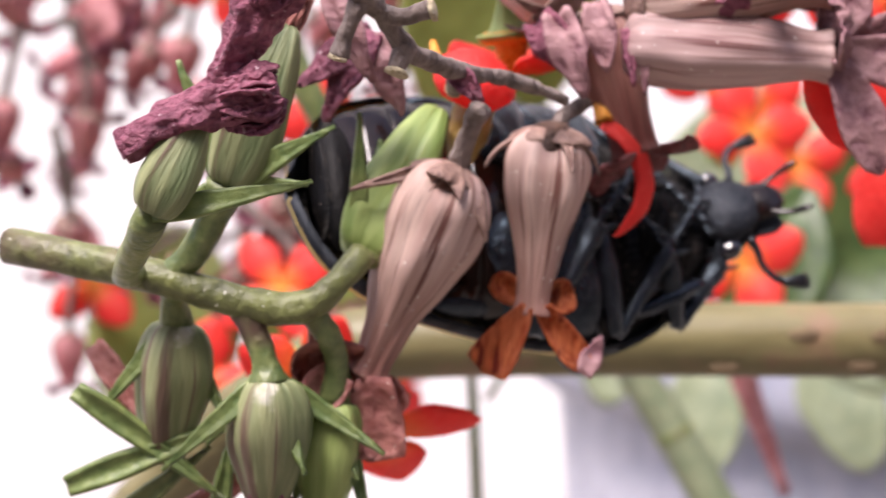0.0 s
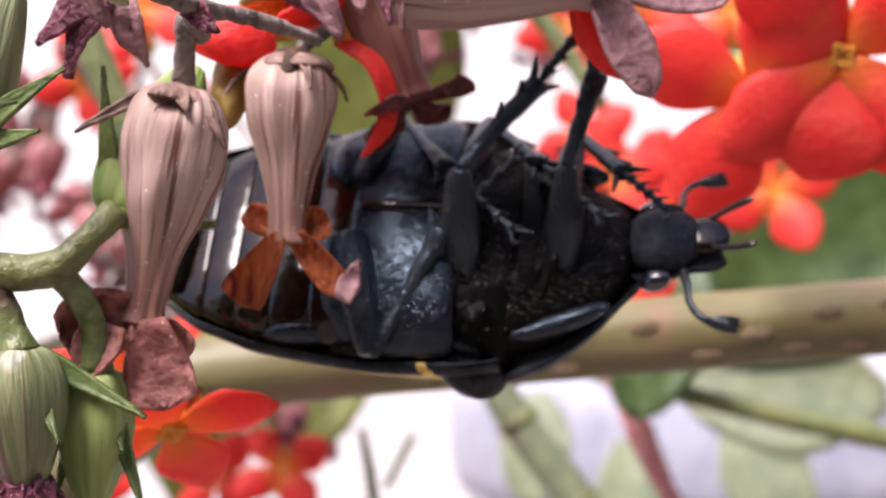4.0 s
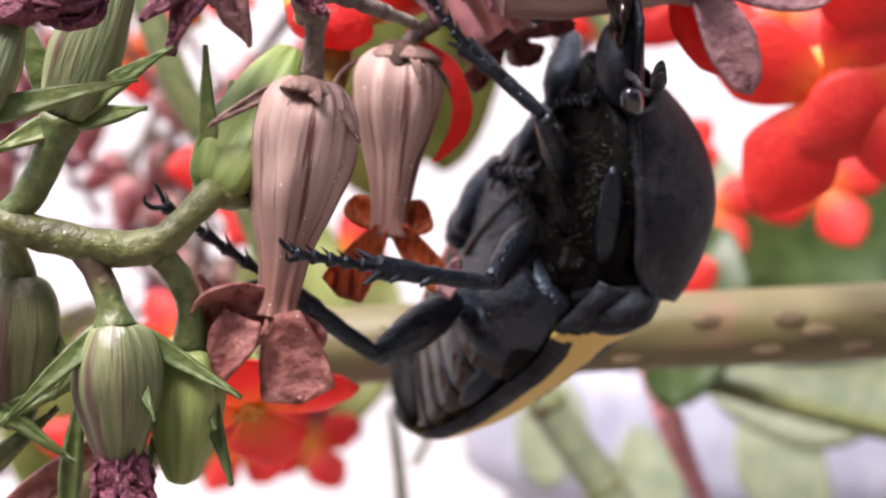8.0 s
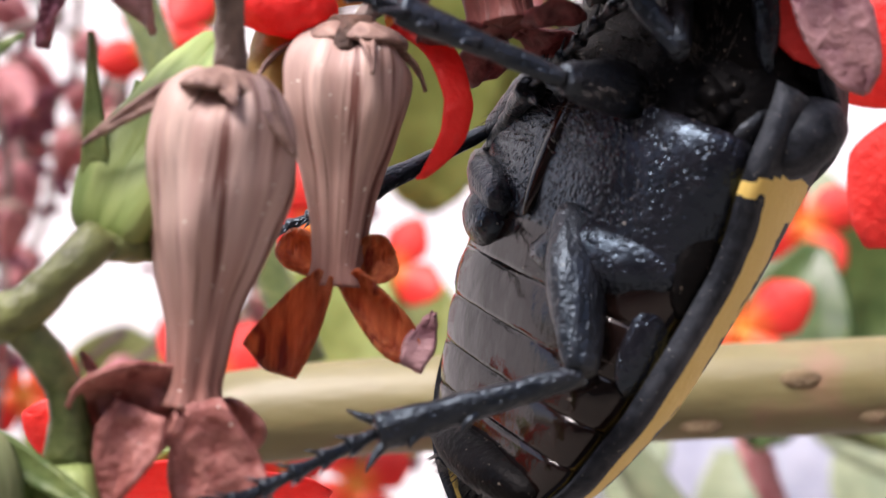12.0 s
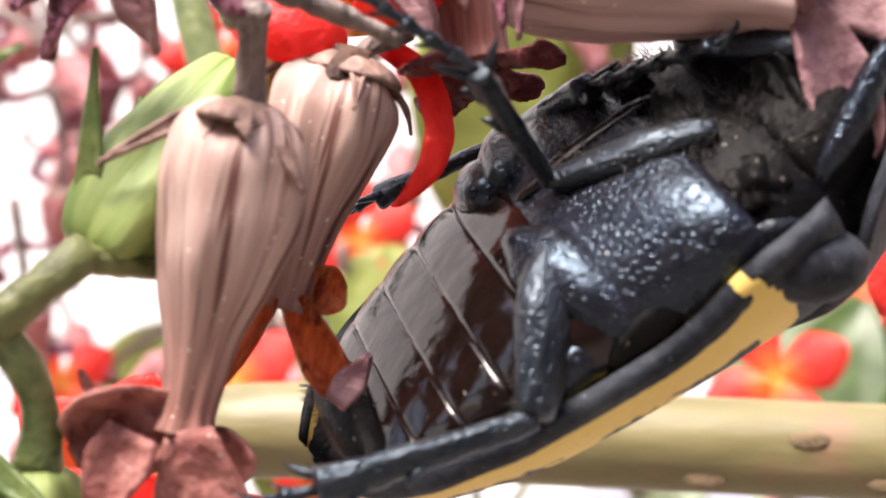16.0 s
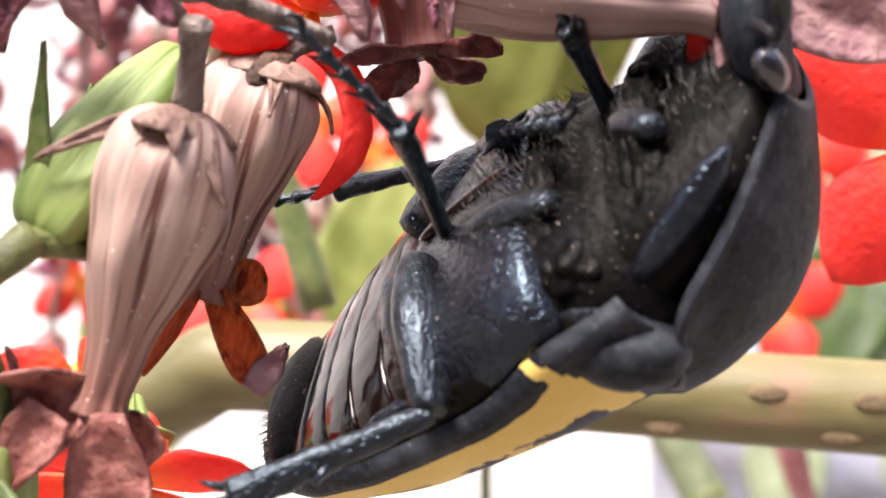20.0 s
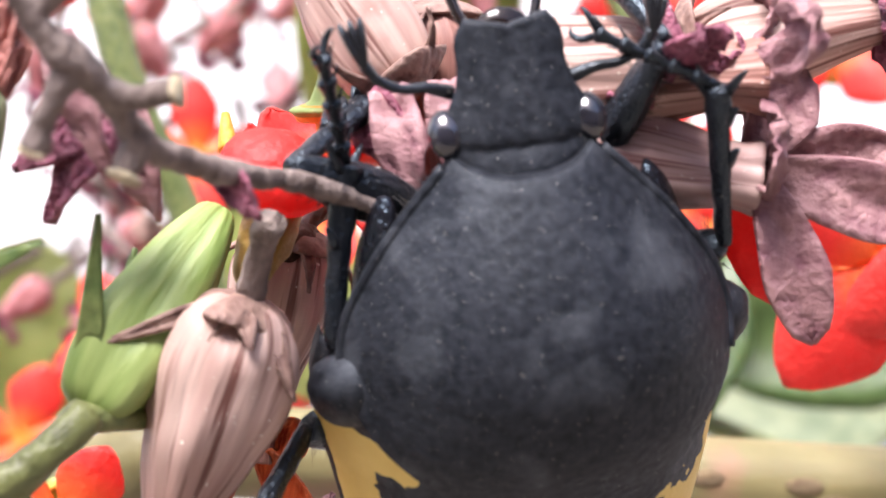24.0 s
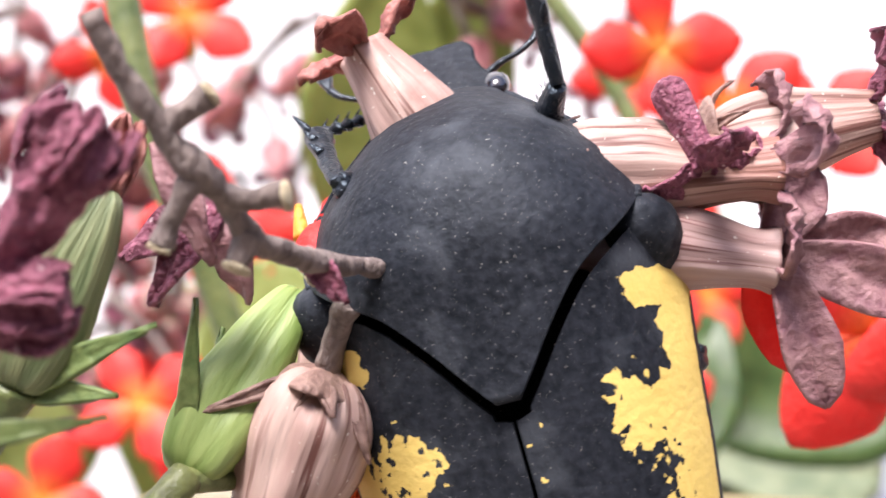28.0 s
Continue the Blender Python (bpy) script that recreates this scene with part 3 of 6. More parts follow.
def red_flower(m, r=6.2, w=4.3, label="open scarlet four-petalled flower with an orange throat", spin=0, reflex=-16, tube_len=6.5, petals=4, seed=0):
    ob = thing("red_flower", m, label=label, category="flower", group="scarlet flowers of the plant")
    for i in range(petals):
        bm = blade(r, w * (0.94 + 0.1 * ((i * 7 + seed) % 3)), 10, reflex + 4 * ((i + seed) % 3), cup=-0.3, tip=0.6, shoulder=0.58, crumple=0.02, seed=seed + i, thick=0.16, base=0.22, nu=14, nv=10)
        part("petal", turned(bm, Matrix.Rotation(radians(spin + 90 * i + 4 * ((i + seed) % 2)), 4, "Z") @ Matrix.Translation((0.35, 0, 0.05 * i))), M_PETAL, ob)
    part("throat", vase([(0.1, 0.12), (0.3, 0.34), (0.26, 0.55), (-0.4, 0.6), (-0.6, 0.4)], 0.25, 4, 0.1, seg=24, per=4), M_ORANGE, ob, "orange-yellow throat")
    part("corolla_tube", vase([(-0.3, 0.6), (-1.5, 0.75), (-tube_len * 0.6, 1.1), (-tube_len * 0.85, 1.25), (-tube_len, 0.5)], 0.08, 4, 0, seg=16, per=3), M_ORANGE, ob)
    part("calyx", vase([(-tube_len * 0.72, 1.25), (-tube_len * 0.85, 1.4), (-tube_len, 0.8), (-tube_len - 1.2, 0.35)], 0.12, 4, 0, seg=16, per=3), M_BUD, ob, "green calyx")
    return ob


red_flower(aim((26.3, 13.2, 46.5), (-0.2, -0.85, -0.35), 32), 6.6, 4.2, seed=1)
red_flower(aim((22.7, 14.8, 45.2), (-0.25, -0.85, -0.3), 55), 5.8, 4.2, seed=2)
red_flower(aim((-5.6, 12.0, 34.6), (0.0, -0.95, -0.2), 60), 3.0, 2.2, seed=7, tube_len=1.5)
spent = thing("red_flower_tube", label="yellow-orange flower tube between the dried husks", category="flower")
part("corolla_tube", tube([(1.9, 3.2, 47.2, 0.55), (1.5, 2.8, 46.2, 0.72), (1.2, 2.5, 45.2, 0.75), (0.9, 2.2, 44.2, 0.5), (0.8, 2.1, 43.8, 0.2)], seg=20, rough=0.12), M_OCHRE, spent)
# a petal-fringed flower behind the hanging husks, seen from its side
red_flower(aim((2.9, 4.8, 47.6), (0.1, 0.1, -1.0), 0), 3.2, 2.6, label="drooping scarlet flower behind the dried husks", tube_len=1.5, reflex=-70, seed=3)
red_flower(aim((-2.4, 6.4, 33.4), (0.15, -0.55, -0.8), 20), 3.8, 2.8, seed=4, tube_len=1.6)


def solid_red(pts, label, flat=0.28):
    ob = thing("red_petal", label=label, category="petal")
    part("blade", tube(pts, flat=flat, seg=14, rough=0.08), M_RED, ob)
    x, y, z, r = pts[0]
    part("claw", tube([(x, y, z, r * 0.9), (x - 0.1, y + 0.3, z + 0.5, r * 0.7), (x - 0.2, y + 0.6, z + 1.0, r * 0.4)], seg=10), M_ORANGE, ob, "orange foot of the petal")
    return ob


curl_petal = solid_red([(4.3, 3.4, 46.5, 0.4), (5.3, 3.2, 45.7, 0.45), (5.75, 3.0, 44.5, 0.44), (5.6, 2.9, 43.4, 0.38), (4.9, 2.9, 42.5, 0.16), (4.6, 2.9, 42.3, 0.04)], "scarlet petal curling down beside a dried husk")
solid_red([(0.1, 2.2, 47.4, 0.3), (0.5, 2.0, 47.3, 1.0), (1.4, 1.8, 47.0, 1.25), (2.2, 2.0, 46.7, 1.0), (2.8, 2.3, 46.5, 0.3)], "rounded scarlet petal above the dried husks", 0.7)
flat_red = thing("red_petal", at(13.9, 1.8, 48.4), label="scarlet petal hanging behind the dried lobes", category="petal")
part("blade", turned(strap((13.9, 1.8, 48.4), (14.7, 1.7, 44.5), 2.3, 8, tip=0.5, shoulder=0.55, base=0.5, thick=0.2, cup=-0.2), Matrix.Translation((-13.9, -1.8, -48.4))), M_RED, flat_red)


def bud(base, tip, r, label, material, sepals, corolla=None, seed=0, ribs=0.1, withered=M_PURPLE):
    """A closed calyx from base to tip, straps of sepals from its foot, and at times a withered corolla on top."""
    base, tip = Vector(base), Vector(tip)
    ob = thing("flower_bud", aim(base, tip - base), label=label, category="bud", group="buds of the plant")
    ln = (tip - base).length
    part("bud_body", vase([(0, r * 0.35), (ln * 0.06, r * 0.75), (ln * 0.25, r), (ln * 0.5, r * 0.98), (ln * 0.75, r * 0.75), (ln * 0.95, r * 0.45), (ln, r * 0.2)], ribs, 4, 0.08, seg=32, per=4, seed=seed, fold=0.08), material, ob)
    inv = ob.matrix_basis.inverted()
    for i, (end, w, bow) in enumerate(sepals):
        bm = strap(base * 1.0, Vector(end), w, bow, crumple=0.04, seed=seed + i)
        bm.transform(Matrix.Scale(1 / U, 4) @ inv @ Matrix.Scale(U, 4))
        part("sepal", bm, M_SEPAL, ob)
    if corolla:
        for pts, sd in corolla:
            a, b = Vector(pts[0][:3]), Vector(pts[-1][:3])
            r = max(q[3] for q in pts)
            rn = random.Random(sd)
            side = (b - a).normalized().cross(Vector((0, 1, 0))).normalized()
            for k in range(7):  # a bundle of shrunken, folded petals
                ang = 2 * math.pi * k / 7
                o = side * math.cos(ang) + Vector((0, 1, 0)) * math.sin(ang)
                end = a.lerp(b, rn.uniform(0.6, 1.1)) + o * r * rn.uniform(0.4, 1.2)
                bm = strap(a + o * r * 0.25, end, r * rn.uniform(1.1, 1.8), rn.uniform(-15, 30), face=o, crumple=0.34, seed=sd + k, thick=0.10, tip=0.25, shoulder=0.65, base=0.4, cup=rn.uniform(-0.7, 0.9), twist=rn.uniform(-60, 60), nu=24, nv=16)
                bm.transform(Matrix.Scale(1 / U, 4) @ inv @ Matrix.Scale(U, 4))
                part("withered_petal", bm, withered, ob, "crumpled dry petal")
    return ob


bud((-6.7, -3.2, 43.2), (-4.6, -3.4, 48.4), 1.15, "weathered grey-green bud with a dried red-brown tip", M_BUDPALE,
    [((-8.1, -3.8, 47.2), 0.9, 10), ((-3.1, -4.2, 45.1), 0.9, 14), ((-4.0, -4.4, 43.3), 0.8, -8), ((-8.8, -3.8, 42.2), 0.8, 10)],
    corolla=[([(-4.8, -3.2, 47.7, 0.45), (-4.1, -3.2, 50.2, 0.4)], 1)], withered=M_LOBE, seed=2)
bud((-7.8, -9.6, 42.5), (-6.4, -9.6, 45.3), 0.85, "pale bud under withered purple petals", M_BUDPALE,
    [((-3.4, -9.2, 43.4), 0.7, 8)],
    seed=3)
def crumpled(pts, label, seed):
    """A withered flower: a shrunken folded tube, dried petals wrapped and curling round its end."""
    ob = thing("withered_flower", label=label, category="flower", group="withered purple flowers")
    rn = random.Random(seed)
    P = [Vector(q[:3]) for q in pts]
    r = max(q[3] for q in pts)
    part("corolla_tube", tube(pts, seg=48, per=9, rough=0.25, folds=0.55, flat=0.8, seed=seed), M_PURPLE, ob)
    a, b = P[-3].lerp(P[-2], 0.3), P[-1]
    d = (b - a).normalized()
    side = d.orthogonal().normalized()
    for k in range(14):
        ang = 2 * math.pi * k / 7 + rn.uniform(-0.3, 0.3)
        o = side * math.cos(ang) + d.cross(side) * math.sin(ang)
        start = a.lerp(b, rn.uniform(-0.1, 0.3)) + o * r * 0.8
        end = a.lerp(b, rn.uniform(0.85, 1.2)) + o * r * rn.uniform(0.6, 1.15) + side * rn.uniform(-0.25, 0.25)
        bm = strap(start, end, r * rn.uniform(0.7, 1.3), rn.uniform(4, 40), face=o, crumple=0.2, seed=seed + 3 * k, thick=0.08, tip=0.2, shoulder=0.65, base=0.5, cup=rn.uniform(-0.5, 1.2), twist=rn.uniform(-45, 45), nu=26, nv=18)
        part("withered_petal", bm, M_PURPLE, ob, "crumpled dry petal")
    return ob


crumpled([(-6.6, -9.6, 44.9, 0.35), (-5.7, -9.6, 46.4, 0.5), (-5.35, -9.6, 47.1, 0.55), (-4.9, -9.6, 48.0, 0.78), (-4.4, -9.6, 49.1, 0.8), (-4.1, -9.6, 49.8, 0.62)], "withered crumpled wine-purple flower standing on a pale bud", 3)
crumpled([(-8.6, -9.9, 44.4, 0.5), (-7.6, -9.9, 44.9, 0.55), (-6.8, -9.8, 45.3, 0.6), (-5.9, -9.8, 45.6, 0.72), (-5.0, -9.7, 45.75, 0.62), (-4.2, -9.7, 45.9, 0.4)], "withered crumpled wine-purple flower lying across a pale bud", 8)
bud((-5.5, -2.5, 36.9), (-5.6, -2.3, 32.4), 1.32, "hanging streaked green bud", M_BUDPALE,
    [((-8.9, -3.2, 33.9), 0.75, 22), ((-1.6, -3.2, 34.4), 0.75, -24), ((-7.6, -2.0, 34.6), 0.7, 14), ((-4.2, -3.6, 33.9), 0.8, -10)],
    corolla=[([(-5.6, -2.3, 33.2, 0.8), (-5.6, -2.3, 32.2, 0.95), (-5.5, -2.4, 31.2, 0.7), (-5.2, -2.4, 30.6, 0.2)], 7)], seed=4)
bud((-3.4, -1.2, 36.0), (-3.9, -0.8, 31.6), 1.15, "bright green hanging bud", M_BUD,
    [((-2.2, -1.8, 31.6), 0.8, -14), ((-2.6, -2.2, 33.4), 0.7, -16), ((-4.9, -1.2, 32.2), 0.8, 12)], seed=5)
bud((-2.6, -0.7, 40.7), (0.1, 1.7, 45.9), 1.3, "smooth bright green bud behind a dried husk", M_BUD,
    [((-2.5, -1.2, 45.6), 0.75, 7), ((-1.9, 0.6, 44.7), 0.6, 10)], seed=6, ribs=0.14)
bud((-8.8, -1.0, 38.6), (-9.3, -0.6, 33.6), 1.3, "hanging streaked green bud", M_BUDPALE, [((-7.0, -1.6, 35.0), 0.7, -14), ((-11.5, -1.5, 35.4), 0.7, 14)], seed=8)

branch = thing("flower_branch", label="olive green forking flower branch with purple-brown tinge", category="branch")
for nm, pts in (("stalk", [(-14.5, -1.0, 41.2, 0.62), (-9.9, -2.5, 40.4, 0.60), (-7.1, -2.6, 39.6, 0.56), (-5.1, -2.5, 39.15, 0.58), (-3.9, -2.5, 39.4, 0.52), (-3.1, -2.3, 40.1, 0.46), (-2.4, -1.6, 40.9, 0.5)]),
                ("side_stalk", [(-9.0, -2.5, 40.1, 0.5), (-8.0, -2.7, 40.9, 0.5), (-7.2, -3.0, 42.2, 0.52), (-6.7, -3.2, 43.3, 0.7)]),
                ("side_stalk", [(-6.4, -2.5, 39.3, 0.5), (-5.9, -2.5, 38.3, 0.44), (-5.6, -2.5, 37.4, 0.46), (-5.5, -2.5, 36.7, 0.75)]),
                ("side_stalk", [(-4.3, -2.4, 39.3, 0.46), (-3.6, -2.0, 38.3, 0.46), (-3.3, -1.5, 37.2, 0.42), (-3.4, -1.2, 35.9, 0.6)]),
                ("side_stalk", [(-2.6, -1.5, 40.8, 0.40), (-1.6, -0.6, 40.65, 0.3), (-0.6, 1.2, 40.55, 0.24), (0.2, 2.4, 40.6, 0.18)]),
                ("side_stalk", [(-8.6, -2.3, 40.1, 0.46), (-8.8, -1.6, 39.4, 0.44), (-8.8, -1.0, 38.4, 0.6)]),
                ("side_stalk", [(-9.9, -2.5, 40.4, 0.45), (-9.4, -6.0, 40.6, 0.4), (-7.8, -9.6, 42.5, 0.5)])):
    part(nm, tube(pts, rough=0.14, seed=len(pts), seg=16), M_BRANCH if nm == "stalk" else M_GREENST, branch)

for a, b, w, bow, mt in (((-12.5, -1.5, 33.0), (-6.6, -1.2, 35.2), 0.9, 6, M_SEPAL), ((-12.0, -2.2, 36.4), (-7.2, -1.6, 32.6), 0.8, -10, M_SEPAL), ((-11.5, -0.6, 31.2), (-7.8, -0.8, 34.2), 0.8, 8, M_GREENST),
                         ((-7.6, -0.6, 31.0), (-6.9, -1.0, 35.0), 0.7, 10, M_SEPAL), ((-12.0, 0.4, 37.6), (-9.6, -0.4, 34.6), 0.9, 12, M_LOBE), ((-9.8, 0.6, 30.8), (-5.4, 0.4, 33.8), 1.0, -8, M_LOBE)):
    shoot = thing("sepal_shoot", at(*a), label="narrow pointed sepal crossing below the branch", category="sepal", group="narrow sepals below the branch")
    part("blade", turned(strap(a, b, w, bow, crumple=0.05, cup=0.5, tip=0.9, thick=0.2), Matrix.Translation(-Vector(a))), mt, shoot)

twig = thing("dead_twig", label="dead grey-brown twig with pale broken stubs", category="twig")
part("twig_axis", tube([(-4.4, -8.4, 52.2, 0.28), (-3.6, -8.0, 50.8, 0.29), (-2.7, -7.5, 49.6, 0.30), (-1.95, -7.2, 48.9, 0.36), (-1.4, -6.5, 48.3, 0.30), (-0.8, -5.9, 47.5, 0.31), (0.0, -4.8, 47.1, 0.29), (0.8, -3.8, 46.9, 0.32), (1.5, -2.8, 46.85, 0.24), (2.2, -2.0, 46.8, 0.25), (3.4, -1.2, 46.5, 0.24), (4.5, -0.5, 46.1, 0.18)], rough=0.42, seg=14, seed=3), M_TWIG, twig)
for pts in ([(-2.0, -7.2, 49.0, 0.36), (-2.35, -7.1, 48.2, 0.28), (-2.6, -7.0, 47.6, 0.27), (-2.75, -6.9, 47.15, 0.34)],
            [(-1.5, -6.6, 48.4, 0.34), (-0.9, -6.7, 48.3, 0.27), (-0.4, -6.9, 48.4, 0.26), (0.0, -7.0, 48.5, 0.32)],
            [(-0.8, -6.0, 47.5, 0.36), (-0.95, -6.1, 47.1, 0.30), (-1.05, -6.2, 46.75, 0.26)],
            [(-2.8, -7.5, 49.8, 0.32), (-2.3, -7.6, 50.2, 0.27), (-1.8, -7.6, 50.6, 0.33)],
            [(0.7, -3.3, 46.7, 0.3), (0.75, -2.2, 46.6, 0.3), (0.7, -1.2, 46.5, 0.3)]):
    stub = part("stub", tube(pts, rough=0.25, seg=12, seed=int(pts[0][0] * 9)), M_TWIG, twig)
    a, b = Vector(pts[-2][:3]), Vector(pts[-1][:3])
    d = (b - a).normalized()
    part("broken_end", tube([(*(b - d * 0.02), 0.30), (*(b + d * 0.10), 0.34), (*(b + d * 0.16), 0.19)], rough=0.5, seg=12, per=2), M_CUT, stub, "pale broken pith")

# shrivelled calyx scraps that hang from the twig
for a, b, w, sd in (((-2.1, -1.6, 48.4), (-3.7, -1.2, 45.4), 1.3, 1), ((-2.0, -1.7, 48.3), (-1.1, -1.0, 45.6), 1.2, 2), ((-2.0, -1.4, 48.3), (-4.6, -1.0, 46.6), 1.3, 3),
                    ((4.2, 0.6, 49.2), (5.2, 0.2, 46.2), 1.4, 4), ((3.6, 1.0, 49.0), (4.7, 0.8, 47.2), 1.5, 5), ((5.6, 1.0, 49.6), (6.0, 0.6, 47.1), 1.2, 6),
                    ((0.6, -3.6, 47.0), (1.6, -4.0, 45.9), 0.8, 7), ((-3.4, -3.0, 49.8), (-2.0, -2.6, 46.6), 1.1, 8), ((6.6, 0.4, 48.6), (6.9, 0.2, 46.6), 0.4, 9), ((7.2, 0.4, 48.6), (7.3, 0.2, 46.3), 0.4, 10)):
    scrap = thing("dried_scrap", at(*a), label="shrivelled purple-brown petal scrap", category="petal", group="shrivelled scraps on the twig")
    part("blade", turned(strap(a, b, w, 22, crumple=0.22, seed=sd, thick=0.12, tip=0.7, shoulder=0.5, twist=50), Matrix.Translation(-Vector(a))), M_PURPLE if sd % 2 else M_MAUVE, scrap)

# ---- the thick stem behind ----
stem = thing("thick_succulent", label="thick smooth olive stem with brown leaf scars", category="stem")
part("stem_rod", tube([(-60, 46, -6, 2.2), (-28, 37, 14, 2.1), (-13, 29, 28.5, 2.0), (-6, 25.6, 33.6, 1.97), (-1.5, 25, 34.8, 1.95), (20, 25, 34.85, 1.93), (45, 25, 34.8, 1.97), (90, 25, 34.6, 2.0)], seg=24, rough=0.05), M_STEM, stem)
for x, dz in ((18.4, 0.5), (22.6, 0.4), (24.0, -0.3), (27.6, 0.5), (31.0, 0.7), (21.5, -1.1), (26.0, -1.1), (7.5, -1.0), (36, 0.2), (14.5, -1.2), (29, -1.2)):
    bm = bmesh.new()
    bmesh.ops.create_uvsphere(bm, u_segments=12, v_segments=8, radius=1)
    part("leaf_scar", turned(bm, Matrix.Translation((x, 25 - math.sqrt(1.94 ** 2 - dz * dz), 34.85 + dz)) @ Matrix.Diagonal((0.85, 0.16, 0.38, 1))), M_SCAR, stem, "corky brown leaf scar")


# ---- the beetle: built with its head along +y, its back along +z ----
BS, LONG, HIGH = 1.08, 1.03, 0.95  # size of the beetle; its body is drawn out and flattened a little


def droop(y):
    """How far the fore body bows down towards the head."""
    e = min(max(y - 1.0, 0.0), 5.7)
    return 0.055 * e * e + max(y - 6.7, 0.0) * 0.45


def bpart(name, bm, *rest):
    """A part of the body, its fore end shortened a little."""
    for v in bm.verts:
        if v.co.y > 0:
            v.co.y *= 0.9
        v.co.z -= droop(v.co.y)
    bm.transform(Matrix.Diagonal((BS, BS * LONG, BS * HIGH, 1)))
    return part(name, bm, *rest)


def lpart(name, bm, *rest):
    """A piece of a leg."""
    bm.transform(Matrix.Scale(BS, 4))
    return part(name, bm, *rest)


def curve1(*pairs):
    ys, vs = [p[0] for p in pairs], [p[1] for p in pairs]
    o = np.argsort(ys)
    ys, vs = np.array(ys)[o], np.array(vs)[o]
    sy = np.linspace(ys[0], ys[-1], 120)
    sv = np.interp(sy, ys, vs)
    k = np.hanning(9) / np.hanning(9).sum()
    sv2 = np.convolve(np.pad(sv, 4, mode="reflect", reflect_type="odd"), k, "valid")
    return lambda y: float(np.interp(y, sy, sv2))


half_width = curve1((7.6, 1.55), (7.1, 1.9), (6.7, 2.32), (6.1, 2.95), (5.5, 3.45), (4.8, 3.95), (4.2, 4.3), (3.6, 4.5), (3.1, 4.62), (2.6, 4.75), (1.9, 5.0), (1.0, 5.2), (0.0, 5.2), (-1.0, 5.05), (-2.5, 4.85), (-4, 4.7), (-6, 4.4), (-8, 3.65), (-9.2, 2.7), (-9.9, 1.5), (-10.3, 0.2))
ridge = curve1((7.6, 0.9), (6.8, 1.8), (6.0, 2.6), (5.0, 3.2), (4.0, 3.45), (2.0, 3.4), (0, 3.05), (-3, 2.6), (-5.5, 2.2), (-7.5, 1.5), (-9.2, 0.55), (-10.3, -0.6))
edge_z = curve1((7.6, -0.2), (5, -0.75), (2.4, -1.0), (1.4, -1.2), (0.4, -1.25), (-0.4, -1.1), (-1.2, -0.8), (-2.2, -0.6), (-4, -0.7), (-7, -0.9), (-10.3, -0.9))
shield_edge = curve1((7.6, -0.2), (6, -0.45), (4.5, -0.4), (3.2, -0.15), (2.4, 0.0), (1.2, -0.2), (0, -0.4), (-2.2, -0.6))
belly = curve1((7.4, -0.9), (5, -2.2), (2.5, -3.1), (0, -3.5), (-2.5, -3.35), (-5, -2.9), (-7.5, -2.2), (-9.2, -1.5), (-10.0, -1.0))


def back_z(x, y, rim=edge_z):
    k = min(abs(x) / max(half_width(y), 0.05), 1.0)
    return rim(y) + (ridge(y) - rim(y)) * (1 - k ** 2.5) ** 0.80


def shield(outline_l, outline_r, ys, lift, nv=28, thick=0.3, skirt=0.0, rim=edge_z):
    """A closed shell that lies on the back between two outlines x(y), raised by lift, its rim turned down by skirt."""
    bm = bmesh.new()
    top, bot = [], []
    for y in ys:
        a, b = outline_l(y), outline_r(y)
        rt, rb = [], []
        for j in range(nv + 1):
            s = j / nv
            s = 0.5 - 0.5 * math.cos(math.pi * s)
            x = a + (b - a) * s
            z = back_z(x, y, rim) + lift
            rt.append(bm.verts.new((x, y, z))), rb.append(bm.verts.new((x * 0.985, y, z - thick - skirt * (1 if j in (0, nv) else 0.0))))
        top.append(rt), bot.append(rb)
    n = len(ys) - 1
    for i in range(n):
        for j in range(nv):
            bm.faces.new((top[i][j], top[i + 1][j], top[i + 1][j + 1], top[i][j + 1])), bm.faces.new((bot[i][j], bot[i][j + 1], bot[i + 1][j + 1], bot[i + 1][j]))
        bm.faces.new((top[i][0], bot[i][0], bot[i + 1][0], top[i + 1][0])), bm.faces.new((top[i][nv], top[i + 1][nv], bot[i + 1][nv], bot[i][nv]))
    for j in range(nv):
        bm.faces.new((top[0][j], top[0][j + 1], bot[0][j + 1], bot[0][j])), bm.faces.new((top[n][j], bot[n][j], bot[n][j + 1], top[n][j + 1]))
    return bm


def under(y0, y1, k=1.0, drop=0.0, n=8, seg=44, swell=0.0, top=-0.35, edge=0.02, ripple=0.0):
    """A body segment under the back from y0 to y1: half a hull, closed above."""
    bm, rings = bmesh.new(), []
    for i in range(n + 1):
        y = y0 + (y1 - y0) * i / n
        s = 1 + swell * math.sin(math.pi * min(i / n * 1.15, 1.0)) - (edge if i in (0, n) else 0)
        w, zb, zt = (half_width(y) - 0.18) * k * s, (belly(y) - drop) * s, edge_z(y) + top
        ring = []
        for q in range(seg):
            a = math.pi * q / (seg - 1)
            c = math.cos(a)
            g = 1 + ripple * (noise.noise(Vector((c * 5.0, y * 0.9, 3.1))) + 0.6 * noise.noise(Vector((c * 13.0, y * 2.1, 7.7))))
            ring.append(bm.verts.new((math.copysign(abs(c) ** 0.8, c) * w, y, zt + (zb - zt) * g * math.sin(a) ** 0.75)))
        rings.append(ring)
    for a, b in zip(rings, rings[1:]):
        for q in range(seg - 1):
            bm.faces.new((a[q], a[q + 1], b[q + 1], b[q]))
        bm.faces.new((a[0], b[0], b[-1], a[-1]))
    bm.faces.new(rings[0]), bm.faces.new(rings[-1][::-1])
    return bm


